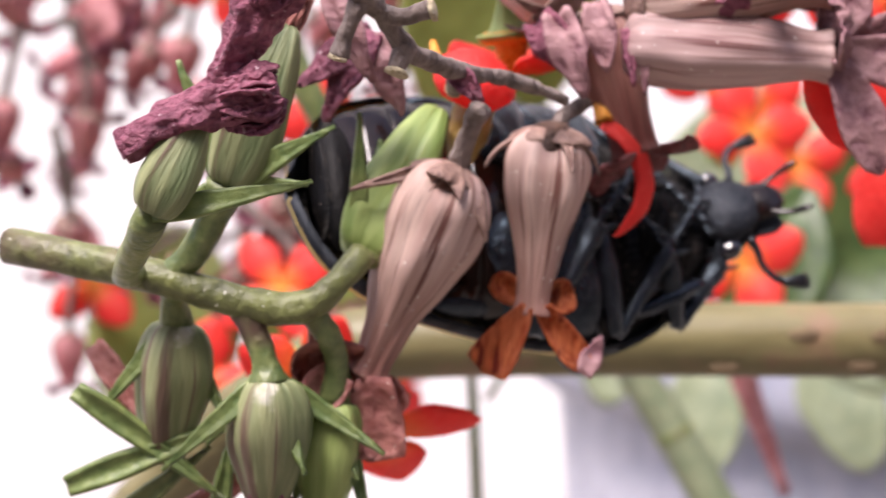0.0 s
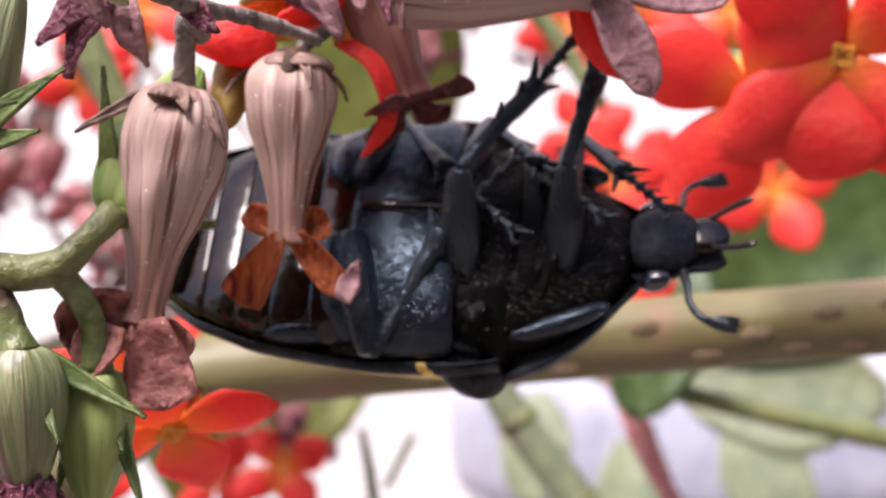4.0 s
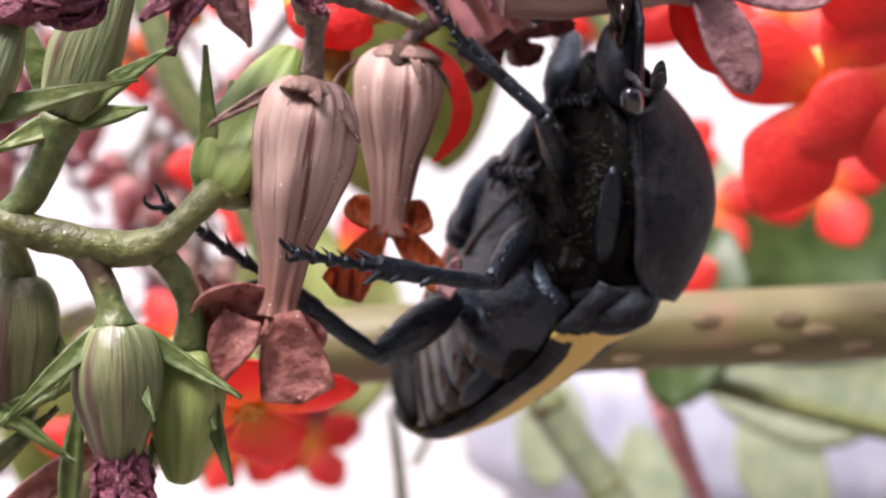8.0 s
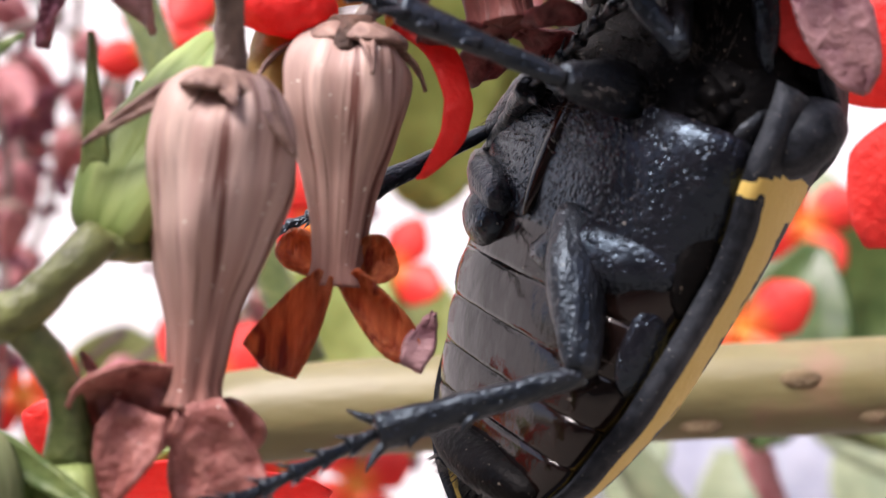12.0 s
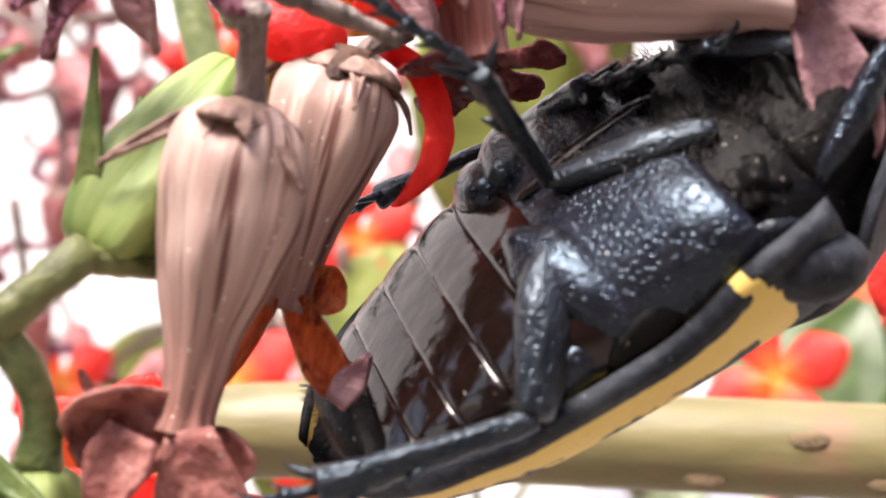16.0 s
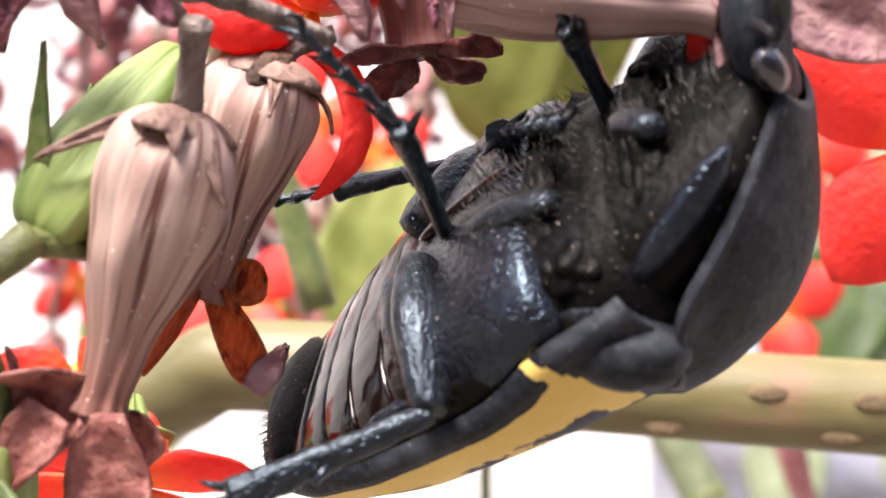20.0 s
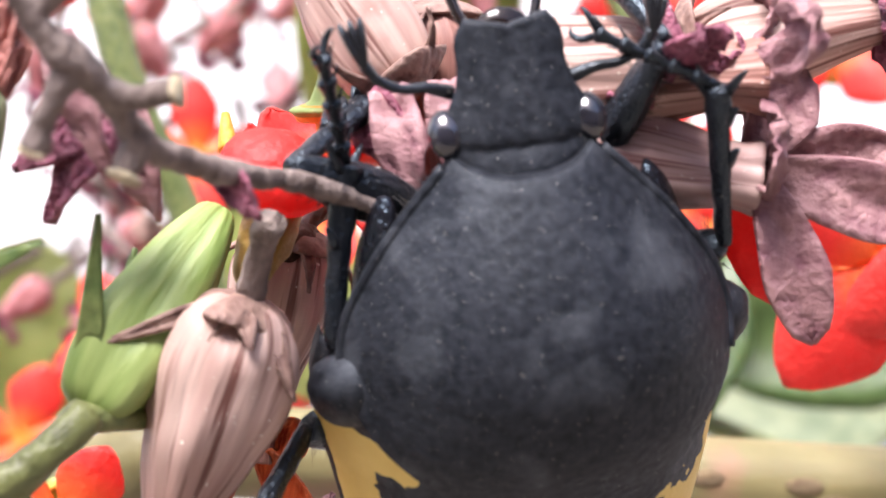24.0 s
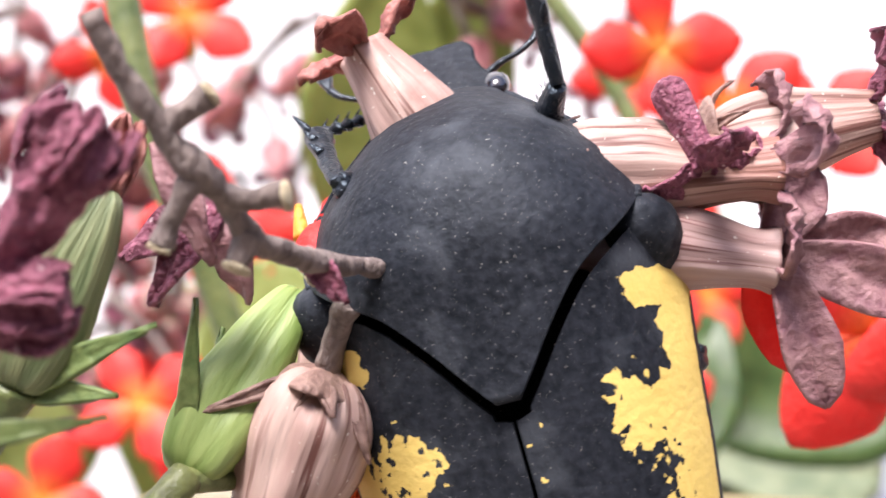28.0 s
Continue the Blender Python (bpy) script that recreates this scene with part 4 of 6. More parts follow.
def lump(x, y, z, a, b, c, rx=0, ry=0, rz=0, u=20, v=12, rough=0.0):
    bm = bmesh.new()
    bmesh.ops.create_uvsphere(bm, u_segments=u, v_segments=v, radius=1)
    if rough:
        for w in bm.verts:
            w.co *= 1 + rough * noise.noise(w.co * 2.5)
    return turned(bm, Matrix.Translation((x, y, z)) @ pose(0, 0, 0, rx, ry, rz) @ Matrix.Diagonal((a, b, c, 1)))


def elytron_material():
    """Matt black wing case with a yellow border that breaks up inwards into ragged flecks."""
    m = M_VELVET.copy()
    m.name = "yellow_bordered_wing_case"
    n, ln = m.node_tree.nodes, m.node_tree.links
    b = n["Principled BSDF"]
    black = b.inputs["Base Color"].links[0].from_socket
    at_ = n.new("ShaderNodeAttribute")
    at_.attribute_name = "rim"
    co = n.new("ShaderNodeTexCoord")
    n1, n2 = n.new("ShaderNodeTexNoise"), n.new("ShaderNodeTexNoise")
    n1.inputs["Scale"].default_value, n1.inputs["Detail"].default_value = 560, 8
    n2.inputs["Scale"].default_value, n2.inputs["Detail"].default_value = 2600, 4
    ln.new(co.outputs["Object"], n1.inputs["Vector"]), ln.new(co.outputs["Object"], n2.inputs["Vector"])

    def calc(op, p, q):
        x = n.new("ShaderNodeMath")
        x.operation = op
        for i, s in enumerate((p, q)):
            if isinstance(s, (int, float)):
                x.inputs[i].default_value = s
            else:
                ln.new(s, x.inputs[i])
        return x.outputs[0]
    ragged = calc("ADD", calc("MULTIPLY", calc("SUBTRACT", n1.outputs[0], 0.5), 1.7), calc("MULTIPLY", calc("SUBTRACT", n2.outputs[0], 0.5), 1.7))
    score = calc("ADD", at_.outputs["Fac"], ragged)
    r = n.new("ShaderNodeMapRange")
    r.inputs[1].default_value, r.inputs[2].default_value = 0.65, 0.67
    ln.new(score, r.inputs[0])
    ramp = n.new("ShaderNodeValToRGB")
    ramp.color_ramp.elements[0].color, ramp.color_ramp.elements[1].color = (0.60, 0.41, 0.09, 1), (0.74, 0.56, 0.18, 1)
    ln.new(n1.outputs[0], ramp.inputs[0])
    mx = n.new("ShaderNodeMix")
    mx.data_type = "RGBA"
    ln.new(r.outputs[0], mx.inputs[0]), ln.new(black, mx.inputs[6]), ln.new(ramp.outputs[0], mx.inputs[7])
    ln.new(mx.outputs[2], b.inputs["Base Color"])
    return m


M_ELYTRON = elytron_material()

beetle = thing("beetle", label="black flower beetle with yellow-bordered wing cases clinging to dried flowers", category="beetle")
fore, skull = [], []  # parts that turn with the prothorax, and those that turn with the head

pron_half = curve1((7.4, 1.6), (7.1, 1.85), (6.7, 2.25), (6.1, 2.85), (5.5, 3.35), (4.8, 3.85), (4.2, 4.2), (3.6, 4.42), (3.1, 4.5), (2.6, 4.5), (2.2, 4.3), (1.8, 3.95), (1.4, 3.5), (0.9, 2.85), (0.5, 2.4), (0.0, 2.0), (-0.7, 1.4), (-1.3, 0.95), (-1.8, 0.55), (-2.1, 0.3))
ys = [7.4 - 9.5 * i / 48 for i in range(49)]
fore.append(bpart("pronotum", shield(lambda y: -pron_half(y), pron_half, ys, 0.16, 44, 0.35, rim=shield_edge), M_VELVET, beetle, "matt black domed neck shield, pointed behind"))


def ease(k):
    k = min(max(k, 0.0), 1.0)
    return k * k * (3 - 2 * k)


def elytron(side):
    def inner(y):
        return max(0.06, pron_half(y) + 0.18) if y > -2.25 else 0.06

    def outer(y):
        return max(half_width(y), inner(y) + 0.05)
    yy = [2.35 - 12.55 * (i / 96) for i in range(97)]
    f0, f1 = (inner, outer) if side > 0 else (lambda y: -outer(y), lambda y: -inner(y))
    ob = bpart("wing_case", shield(f0, f1, yy, 0.0, 48, 0.25, 0.35), M_ELYTRON, beetle, "matt black wing case with a ragged yellow border")
    rim = ob.data.attributes.new("rim", "FLOAT", "POINT")
    for i, v in enumerate(ob.data.vertices):
        x, y = abs(v.co.x) / U / BS, v.co.y / U / BS / LONG / (0.9 if v.co.y > 0 else 1)
        k = x / max(half_width(y), 0.05)
        z = v.co.z / U / BS / HIGH
        band = 1.7 * ease((k - 0.76 - 0.05 * ease((-4.0 - y) / 4)) / 0.16)
        tongue = 1.5 * ease((k - 0.60) / 0.16) * math.exp(-((y - 0.05) / 0.5) ** 4)
        patch = 0.95 * ease((k - 0.30) / 0.35) * math.exp(-((y + 2.9) / 1.1) ** 2) + 0.75 * ease((k - 0.42) / 0.3) * math.exp(-((y + 5.6) / 1.2) ** 2)
        shoulder = 5.0 * ease((y - min(0.4 * (z + 1.1), 0.5)) / 0.12)  # black in front of a slanting line
        edge = 4.0 * ease((k - 0.972) / 0.02) * ease((0.2 - y) / 1.6)          # black turned-down rim
        tail = max(0.0, -9.0 - y) * 0.6
        rim.data[i].value = max(0.0, max(band, tongue, patch * (1.0 if side > 0 else 0.85)) + 0.12 - shoulder - edge - tail)
    return ob


elytron(1), elytron(-1)
for s in (-1, 1):
    bpart("shoulder_plate", lump(s * 4.32, 1.35, -0.05, 1.1, 1.5, 0.9, 43, s * 18, s * 20, u=28, v=18, rough=0.05), M_VELVET, beetle, "smooth bulging black shoulder plate")
    bpart("shoulder_knob", lump(s * 4.0, 0.95, -1.3, 0.5, 1.0, 0.5, 20, s * 25, 0, rough=0.08), M_CHITIN, beetle)
bpart("mesothorax", under(2.9, 0.2, 0.92, -0.1, 8, swell=0.02, top=1.3, ripple=0.04), M_PILE, beetle, "dull black furry breast")
bpart("metasternum", under(0.7, -2.95, 0.96, 0.05, 14, swell=0.03, ripple=0.03), M_PIT, beetle, "pitted shining black breast plate")
bpart("inner_body", under(5.3, -8.6, 0.82, -0.35, 24, top=0.45), M_PILE, beetle)
bpart("breast_keel", lump(0, -0.8, -3.45, 0.32, 2.0, 0.3), M_GLOSS, beetle)
cuts = [-2.75, -4.1, -5.4, -6.6, -7.7, -8.9]
for i in range(5):
    bpart("belly_ring", under(cuts[i] + 0.05, cuts[i + 1], 0.952 - 0.004 * i, 0.0, 8, swell=0.015, edge=0.008, ripple=0.02), M_GLOSS, beetle, "glossy dark brown belly ring")
bpart("tail_plate", lump(0, -8.75, -1.45, 2.7, 0.75, 1.0, rough=0.08), M_PILE, beetle)
for s in (-1, 1):
    bpart("hind_hip_plate", lump(s * 2.75, -2.95, -2.45, 2.0, 0.95, 0.95, 0, s * -32, s * 14, rough=0.1), M_PIT, beetle, "pitted shining hip plate")
    bpart("flank_plate", lump(s * 4.3, -1.5, -1.25, 0.4, 2.0, 0.72, 0, 0, s * 4, rough=0.08), M_PILE, beetle)
    bpart("flank_plate", lump(s * 4.05, -4.3, -1.5, 0.35, 1.3, 0.62, 0, 0, s * 2, rough=0.08), M_PIT, beetle)
    bpart("mid_hip", lump(s * 2.0, 0.75, -2.85, 1.75, 0.62, 0.5, 0, s * -26, s * -20, u=28, v=18, rough=0.35), M_PILE, beetle)
    bpart("breast_side", lump(s * 3.3, 1.2, -1.9, 0.9, 0.95, 0.8, 0, s * -40, s * -20, u=28, v=18, rough=0.4), M_PILE, beetle)
    fore.append(bpart("front_hip", lump(s * 1.7, 3.85, -2.0, 1.9, 0.7, 0.7, 0, s * -30, s * -16, u=28, v=18, rough=0.35), M_PILE, beetle))
    fore.append(bpart("neck_flank", lump(s * 3.45, 4.3, -0.95, 0.42, 1.9, 0.6, 0, s * -30, s * 14, rough=0.1), M_PIT, beetle))
fore.append(bpart("prosternum", under(6.9, 2.5, 0.90, -0.25, 12, swell=0.02, top=0.85, ripple=0.05), M_PILE, beetle))
fore.append(bpart("shield_rim", tube([(-pron_half(y) - 0.02, y, back_z(pron_half(y), y, shield_edge) + 0.06, 0.13) for y in (7.2, 6.6, 5.8, 5.0, 4.2, 3.4, 2.9, 2.4)], seg=8, per=4), M_VELVET, beetle, "raised bead along the neck shield"))
fore.append(bpart("shield_rim", tube([(pron_half(y) + 0.02, y, back_z(pron_half(y), y, shield_edge) + 0.06, 0.13) for y in (7.2, 6.6, 5.8, 5.0, 4.2, 3.4, 2.9, 2.4)], seg=8, per=4), M_VELVET, beetle, "raised bead along the neck shield"))

# head: a flat shield with a notched front, bulging eyes at its hind corners, clubbed antennae
hw = curve1((7.0, 1.2), (7.35, 1.5), (7.75, 1.66), (8.2, 1.52), (8.6, 1.28), (9.1, 1.16), (9.6, 1.18), (9.85, 1.1), (10.05, 0.9))


def head_mesh():
    def fn(u, v):
        y = 7.0 + 3.1 * u
        s = 2 * v - 1
        w = hw(y)
        up = 0.62 - 0.12 * (u * 3.5) + 0.10 * u ** 6 - 0.10 * math.exp(-((y - 7.5) / 0.13) ** 2)  # a groove across behind the eyes
        up += 0.09 * math.exp(-((abs(s) - 0.45) / 0.18) ** 2) * math.sin(math.pi * u) + 0.16 * abs(s) ** 8 * ease((u - 0.4) / 0.2)  # two ridges, turned-up sides
        return (s * w, y - 0.16 * u ** 8 * (1 - abs(s) ** 0.7), up * (1 - abs(s) ** 2.6 * 0.75) - 0.15 - 0.35 * u)
    bm = sheet(fn, 30, 24, 0.22)
    b2 = lump(0, 7.9, -0.55, 1.35, 1.35, 0.85)
    me = bpy.data.meshes.new("tmp")
    b2.to_mesh(me)
    b2.free()
    bm.from_mesh(me)
    bpy.data.meshes.remove(me)
    return bm


skull.append(bpart("head", head_mesh(), M_VELVET, beetle, "flat matt black head with a notched front"))
for s in (-1, 1):
    skull.append(bpart("eye", lump(s * 1.6, 7.75, -0.2, 0.42, 0.52, 0.46), M_EYE, beetle, "glossy round black eye"))
    skull.append(bpart("antenna_stalk", tube([(s * 1.35, 8.5, -0.55, 0.17), (s * 1.9, 8.75, -0.35, 0.13), (s * 2.45, 8.85, -0.2, 0.11), (s * 2.95, 9.15, -0.1, 0.12), (s * 3.2, 9.5, -0.05, 0.14)], seg=8), M_CHITIN, beetle))
    for k in range(3):
        skull.append(bpart("antenna_club_leaf", turned(lump(0, 0.5, 0, 0.11, 0.6, 0.24), Matrix.Translation((s * 3.2, 9.45, -0.05)) @ pose(0, 0, 0, 0, 0, -s * (6 + 13 * (k - 0.6)))), M_CHITIN, beetle))
    skull.append(bpart("mouth_feeler", tube([(s * 0.6, 9.3, -0.95, 0.12), (s * 0.9, 9.9, -1.3, 0.12), (s * 1.0, 10.3, -1.6, 0.14), (s * 1.0, 10.5, -1.75, 0.05)], seg=8), M_GLOSS, beetle))
skull.append(bpart("jaw", lump(0, 9.2, -0.85, 0.8, 0.9, 0.35), M_GLOSS, beetle))

# fine bristles along breast and belly sides
rng = random.Random(5)


def bristles(place, count, ln, name="bristles"):
    bm = bmesh.new()
    for _ in range(count):
        p, d = place()
        p, d = Vector(p), Vector(d).normalized()
        s = d.orthogonal().normalized() * 0.018
        t = d.cross(s)
        q = [bm.verts.new(p + s), bm.verts.new(p - s * 0.5 + t * 0.86), bm.verts.new(p - s * 0.5 - t * 0.86), bm.verts.new(p + d * ln * rng.uniform(0.5, 1.1))]
        for a, b, c in ((0, 1, 3), (1, 2, 3), (2, 0, 3)):
            bm.faces.new((q[a], q[b], q[c]))
    ob = bpart(name, bm, M_HAIR, beetle, "short dark bristles")
    ob["kind"] = "stuff"
    return ob


def on_breast():
    y, a = rng.uniform(-1.2, 2.4), rng.uniform(0.9, math.pi - 0.9)
    w = half_width(y) * 0.9
    z = edge_z(y) - 0.35 + (belly(y) - 0.1 - edge_z(y) + 0.35) * math.sin(a) ** 0.75
    return (math.cos(a) * w, y, z), (math.cos(a) + rng.uniform(-0.4, 0.4), rng.uniform(-0.7, 0.7), -math.sin(a))


def on_tail():
    a = rng.uniform(0, 2 * math.pi)
    return (math.cos(a) * 2.0, -9.3, -1.3 + math.sin(a) * 0.9), (math.cos(a), -1.0, math.sin(a) * 0.7)


def on_neck():
    a, y = rng.uniform(0.5, math.pi - 0.5), rng.uniform(2.4, 6.2)
    w = half_width(y) * 0.86
    z = edge_z(y) + 0.2 + (belly(y) + 0.1 - edge_z(y)) * math.sin(a) ** 0.75
    return (math.cos(a) * w, y, z), (math.cos(a), rng.uniform(-0.2, 0.9), -math.sin(a))


bristles(on_breast, 520, 0.5), bristles(on_tail, 260, 0.4)
fore.append(bristles(on_neck, 520, 0.6))

# legs: each piece is built along +y from its joint
HIPS = {"front": (1.5, 3.9, -2.5), "mid": (1.9, 0.8, -3.2), "hind": (1.9, -2.6, -3.2)}
SIZES = {"front": (3.6, 3.3, 2.6), "mid": (3.9, 4.0, 3.4), "hind": (4.3, 4.8, 4.2)}


def leg_piece_femur(ln, fat):
    return tube([(0, 0, 0, fat * 0.5), (0, ln * 0.15, 0, fat * 0.8), (0, ln * 0.45, 0, fat), (0, ln * 0.8, 0, fat * 0.75), (0, ln * 0.97, 0, fat * 0.55), (0, ln, 0, fat * 0.3)], seg=14, flat=0.72, rough=0.08)


def leg_piece_tibia(ln, fat, kind):
    bm = tube([(0, 0, 0, fat * 0.55), (0, ln * 0.1, 0, fat * 0.72), (0, ln * 0.5, 0, fat * 0.8), (0, ln * 0.85, 0, fat), (0, ln * 0.97, 0, fat * 1.1), (0, ln, 0, fat * 0.5)], seg=12, flat=0.8, rough=0.22, seed=3)
    return bm


def spur(ln, fat, k, s):
    e = 0.9 if k > 0.9 else 0.5
    return tube([(s * fat * 0.5, ln * k - 0.1, 0, 0.15), (s * (fat * 0.6 + 0.35 * e), ln * (k + 0.03) + 0.25 * e, 0.05, 0.09), (s * (fat * 0.6 + 0.6 * e), ln * k + 0.65 * e, 0.08, 0.02)], seg=7, per=2)


def tarsus_joint(ln, k, n=5):
    a, b = ln * 0.86 * k / n, ln * 0.86 * (k + 1) / n
    return tube([(0, a - 0.05, 0, 0.12), (0, a + (b - a) * 0.5, 0.0, 0.16), (0, b - 0.08, 0, 0.24), (0, b + 0.03, 0, 0.1)], seg=9, per=3, flat=0.85)


def tarsus_thorn(ln, k, s, n=5):
    b = ln * 0.86 * (k + 1) / n
    return tube([(s * 0.13, b - 0.12, -0.06, 0.06), (s * 0.32, b + 0.2, -0.16, 0.012)], seg=5, per=1)


def claw(ln, s):
    return tube([(s * 0.05, ln * 0.85, 0, 0.09), (s * 0.28, ln * 0.92, 0.02, 0.085), (s * 0.36, ln * 0.99, -0.12, 0.06), (s * 0.26, ln * 1.02, -0.3, 0.012)], seg=7, per=3)


def fringe(ln, fat):
    bm = bmesh.new()
    for _ in range(90):
        y, s = rng.uniform(0.1, 0.95) * ln, rng.choice((-1, 1))
        p, d = Vector((s * fat * 0.7, y, rng.uniform(-0.15, 0.15))), Vector((s, rng.uniform(0.1, 0.8), rng.uniform(-0.4, 0.4))).normalized()
        q = d.orthogonal().normalized() * 0.016
        r = d.cross(q)
        v = [bm.verts.new(p + q), bm.verts.new(p - q * 0.5 + r * 0.86), bm.verts.new(p - q * 0.5 - r * 0.86), bm.verts.new(p + d * rng.uniform(0.2, 0.5))]
        for a, b, c in ((0, 1, 3), (1, 2, 3), (2, 0, 3)):
            bm.faces.new((v[a], v[b], v[c]))
    return bm


legs = {}
for kind in ("front", "mid", "hind"):
    lf, lt, la = SIZES[kind]
    for s, nm in ((-1, "left"), (1, "right")):
        fem = lpart("femur", leg_piece_femur(lf, {"front": 0.66, "mid": 0.68, "hind": 0.85}[kind]), M_LEG, beetle)
        hair = lpart("leg_fringe", fringe(lf, 0.62), M_HAIR, fem, "fringe of fine dark hair")
        hair["kind"] = "stuff"
        tib = lpart("tibia", leg_piece_tibia(lt, {"front": 0.38, "mid": 0.36, "hind": 0.42}[kind], kind), M_LEG, beetle, "ridged black shin with spurs")
        for k, sg in ((0.55, 1), (0.8, 1), (0.97, 1), (0.97, -1)):
            lpart("spur", spur(lt, 0.38, k, sg), M_LEG, tib)
        tar = lpart("tarsus", tarsus_joint(la, 0), M_LEG, beetle)
        for k in range(5):
            if k:
                lpart("tarsus_joint", tarsus_joint(la, k), M_LEG, tar)
            for sg in (-1, 1):
                lpart("thorn", tarsus_thorn(la, k, sg), M_LEG, tar)
        for c in (-1, 1):
            lpart("claw", claw(la, c), M_LEG, tar)
        legs[nm, kind] = (fem, tib, tar, Vector((s * HIPS[kind][0], HIPS[kind][1] * LONG, (HIPS[kind][2] - droop(HIPS[kind][1])) * HIGH)) * BS, tuple(BS * c for c in SIZES[kind]))


# ---- things farther behind ----
def leaf(m, ln, w, material, label, cup=0.2, curl=-20, scallop=0.06):
    ob = thing("leaf", m, label=label, category="leaf", group="leaves of the plant")
    part("blade", blade(ln, w, 8, curl, cup=cup, tip=0.35, shoulder=0.5, crumple=0.03, seed=ln, thick=0.9, base=0.2, nu=20, nv=12), material, ob)
    part("midrib", tube([(0, 0, -0.3, 0.5), (ln * 0.3, 0, ln * 0.02 - 0.4, 0.45), (ln * 0.55, 0, ln * 0.02 - 0.5, 0.3)], seg=10), material, ob)
    return ob

far_red = red_flower(aim((26, 92, 53), (-0.2, -0.9, 0.2), 20), 5.0, 3.5, label="scarlet flower farther back among the plants", tube_len=6, seed=8)
for x, y, z, a, b, s in ((31, 95, 49.5, -0.3, 0.1, 40), (35.5, 98, 38, 0.1, 0.4, 10), (-22, 92, 62, 0.3, 0.0, 15), (-6, 94, 23, 0.1, 0.4, 25), (-13, 98, 22.5, -0.3, 0.3, 50),
                         (-36, 96, 32, 0.3, 0.2, 35), (-8, 88, 45.5, 0.2, 0.1, 30), (-2, 90, 41.5, -0.2, 0.3, 60), (-15, 92, 31, 0.3, 0.2, 10), (25, 94, 64, 0.1, 0.1, 15), (34, 92, 44, -0.1, 0.1, 25)):
    copy_thing(far_red, aim((x, y, z), (a, -0.9, b), s))
for x, y, z, a, b, s in ((-8.6, 62, 47.3, 0.3, 0.2, 0), (-13.1, 64, 34.4, -0.2, 0.3, 37), (-20.1, 66, 26.6, 0.1, 0.1, 74), (35.6, 60, 43.9, -0.3, 0.2, 21), (-11.9, 66, 62.5, 0.2, 0.3, 58), (32.9, 58, 57.4, -0.2, 0.2, 42), (23.7, 66, 36.1, -0.3, 0.1, 26), (24.4, 66, 46.6, 0.3, 0.3, 10)):
    copy_thing(far_red, aim((x, y, z), (a, -0.9, b), s))
for x, y, z, a, b, s in ((19.0, 46, 60.0, 0.2, 0.1, 10), (24.5, 50, 57.0, -0.2, 0.1, 40)):
    copy_thing(far_red, aim((x, y, z), (a, -0.9, b), s))

leaf(aim((60, 92, 44), (-0.25, -0.9, 0.1), 200), 30, 22, M_LEAF, "broad dark green fleshy leaf")
leaf(aim((66, 130, 22), (-0.1, -0.95, 0.3), 170), 26, 18, M_LEAFPALE, "pale grey-green fleshy leaf")
leaf(aim((3, 90, 72), (0.1, -0.9, -0.2), 268), 26, 14, M_OLIVE, "olive green leaf hanging behind the flowers")
leaf(aim((11, 92, 74), (-0.1, -0.9, -0.3), 262), 26, 11, M_OLIVE, "olive green leaf hanging behind the flowers")
leaf(aim((-8, 84, 28), (0.1, -0.9, 0.2), 80), 18, 11, M_OLIVE, "pale green leaf behind the flowers")
leaf(aim((-31.1, 100, 14.8), (0.1, -0.9, 0.25), 84), 24, 16, M_LIME, "yellow-green leaf behind the flowers")
leaf(aim((32, 150, 26), (-0.15, -0.9, 0.2), 62), 34, 24, M_LEAFPALE, "broad grey-green leaf far behind the beetle")
leaf(aim((34, 88, 42), (-0.1, -0.9, 0.3), 250), 18, 10, M_LEAF, "dark green leaf behind the stem")

pale_stalk = thing("pale_stalk", label="thick pale green stalk slanting behind the stem", category="stalk")
part("stalk", tube([(13, 92, 34, 1.8), (17, 91, 26, 1.8), (22, 90, 18, 2.0), (30, 88, 4, 2.2)], seg=14), M_LEAFPALE, pale_stalk)
for x, y, z in ((17, 91, 26), (22, 90, 18)):
    part("stalk_node", tube([(x - 0.3, y, z + 0.6, 1.9), (x, y, z, 2.15), (x + 0.3, y, z - 0.6, 1.9)], seg=14), M_GREENST, pale_stalk)
brown_leaf = thing("withered_leaf", label="folded withered brown leaf behind the stem", category="leaf")
part("blade", tube([(26, 92, 30, 0.6), (28, 91, 26, 1.8), (30, 90, 20, 1.6), (33, 90, 12, 0.8)], seg=14, flat=0.3, rough=0.3), M_DRYBG, brown_leaf)
far_stalks = thing("far_stalks", label="thin slanting plant stalks out of focus behind the flowers", category="stalk")
for pts in ([(28, 90, 29, 1.0), (40, 88, 25, 1.0), (54, 86, 21, 1.2), (80, 84, 14, 1.3)], [(14, 84, 72, 0.9), (22, 82, 62, 0.9), (26, 80, 54, 0.8)],
            [(3, 100, 8, 0.7), (2.5, 98, 20, 0.6), (2, 96, 26, 0.4)], [(4, 98, 20, 0.4), (7, 97, 25, 0.4)], [(-14, 42, 66, 1.0), (-10, 40, 52, 1.0), (-6, 40, 44, 0.9), (-3, 40, 36, 1.0)]):
    part("stalk", tube(pts, seg=12), M_GREENST, far_stalks)

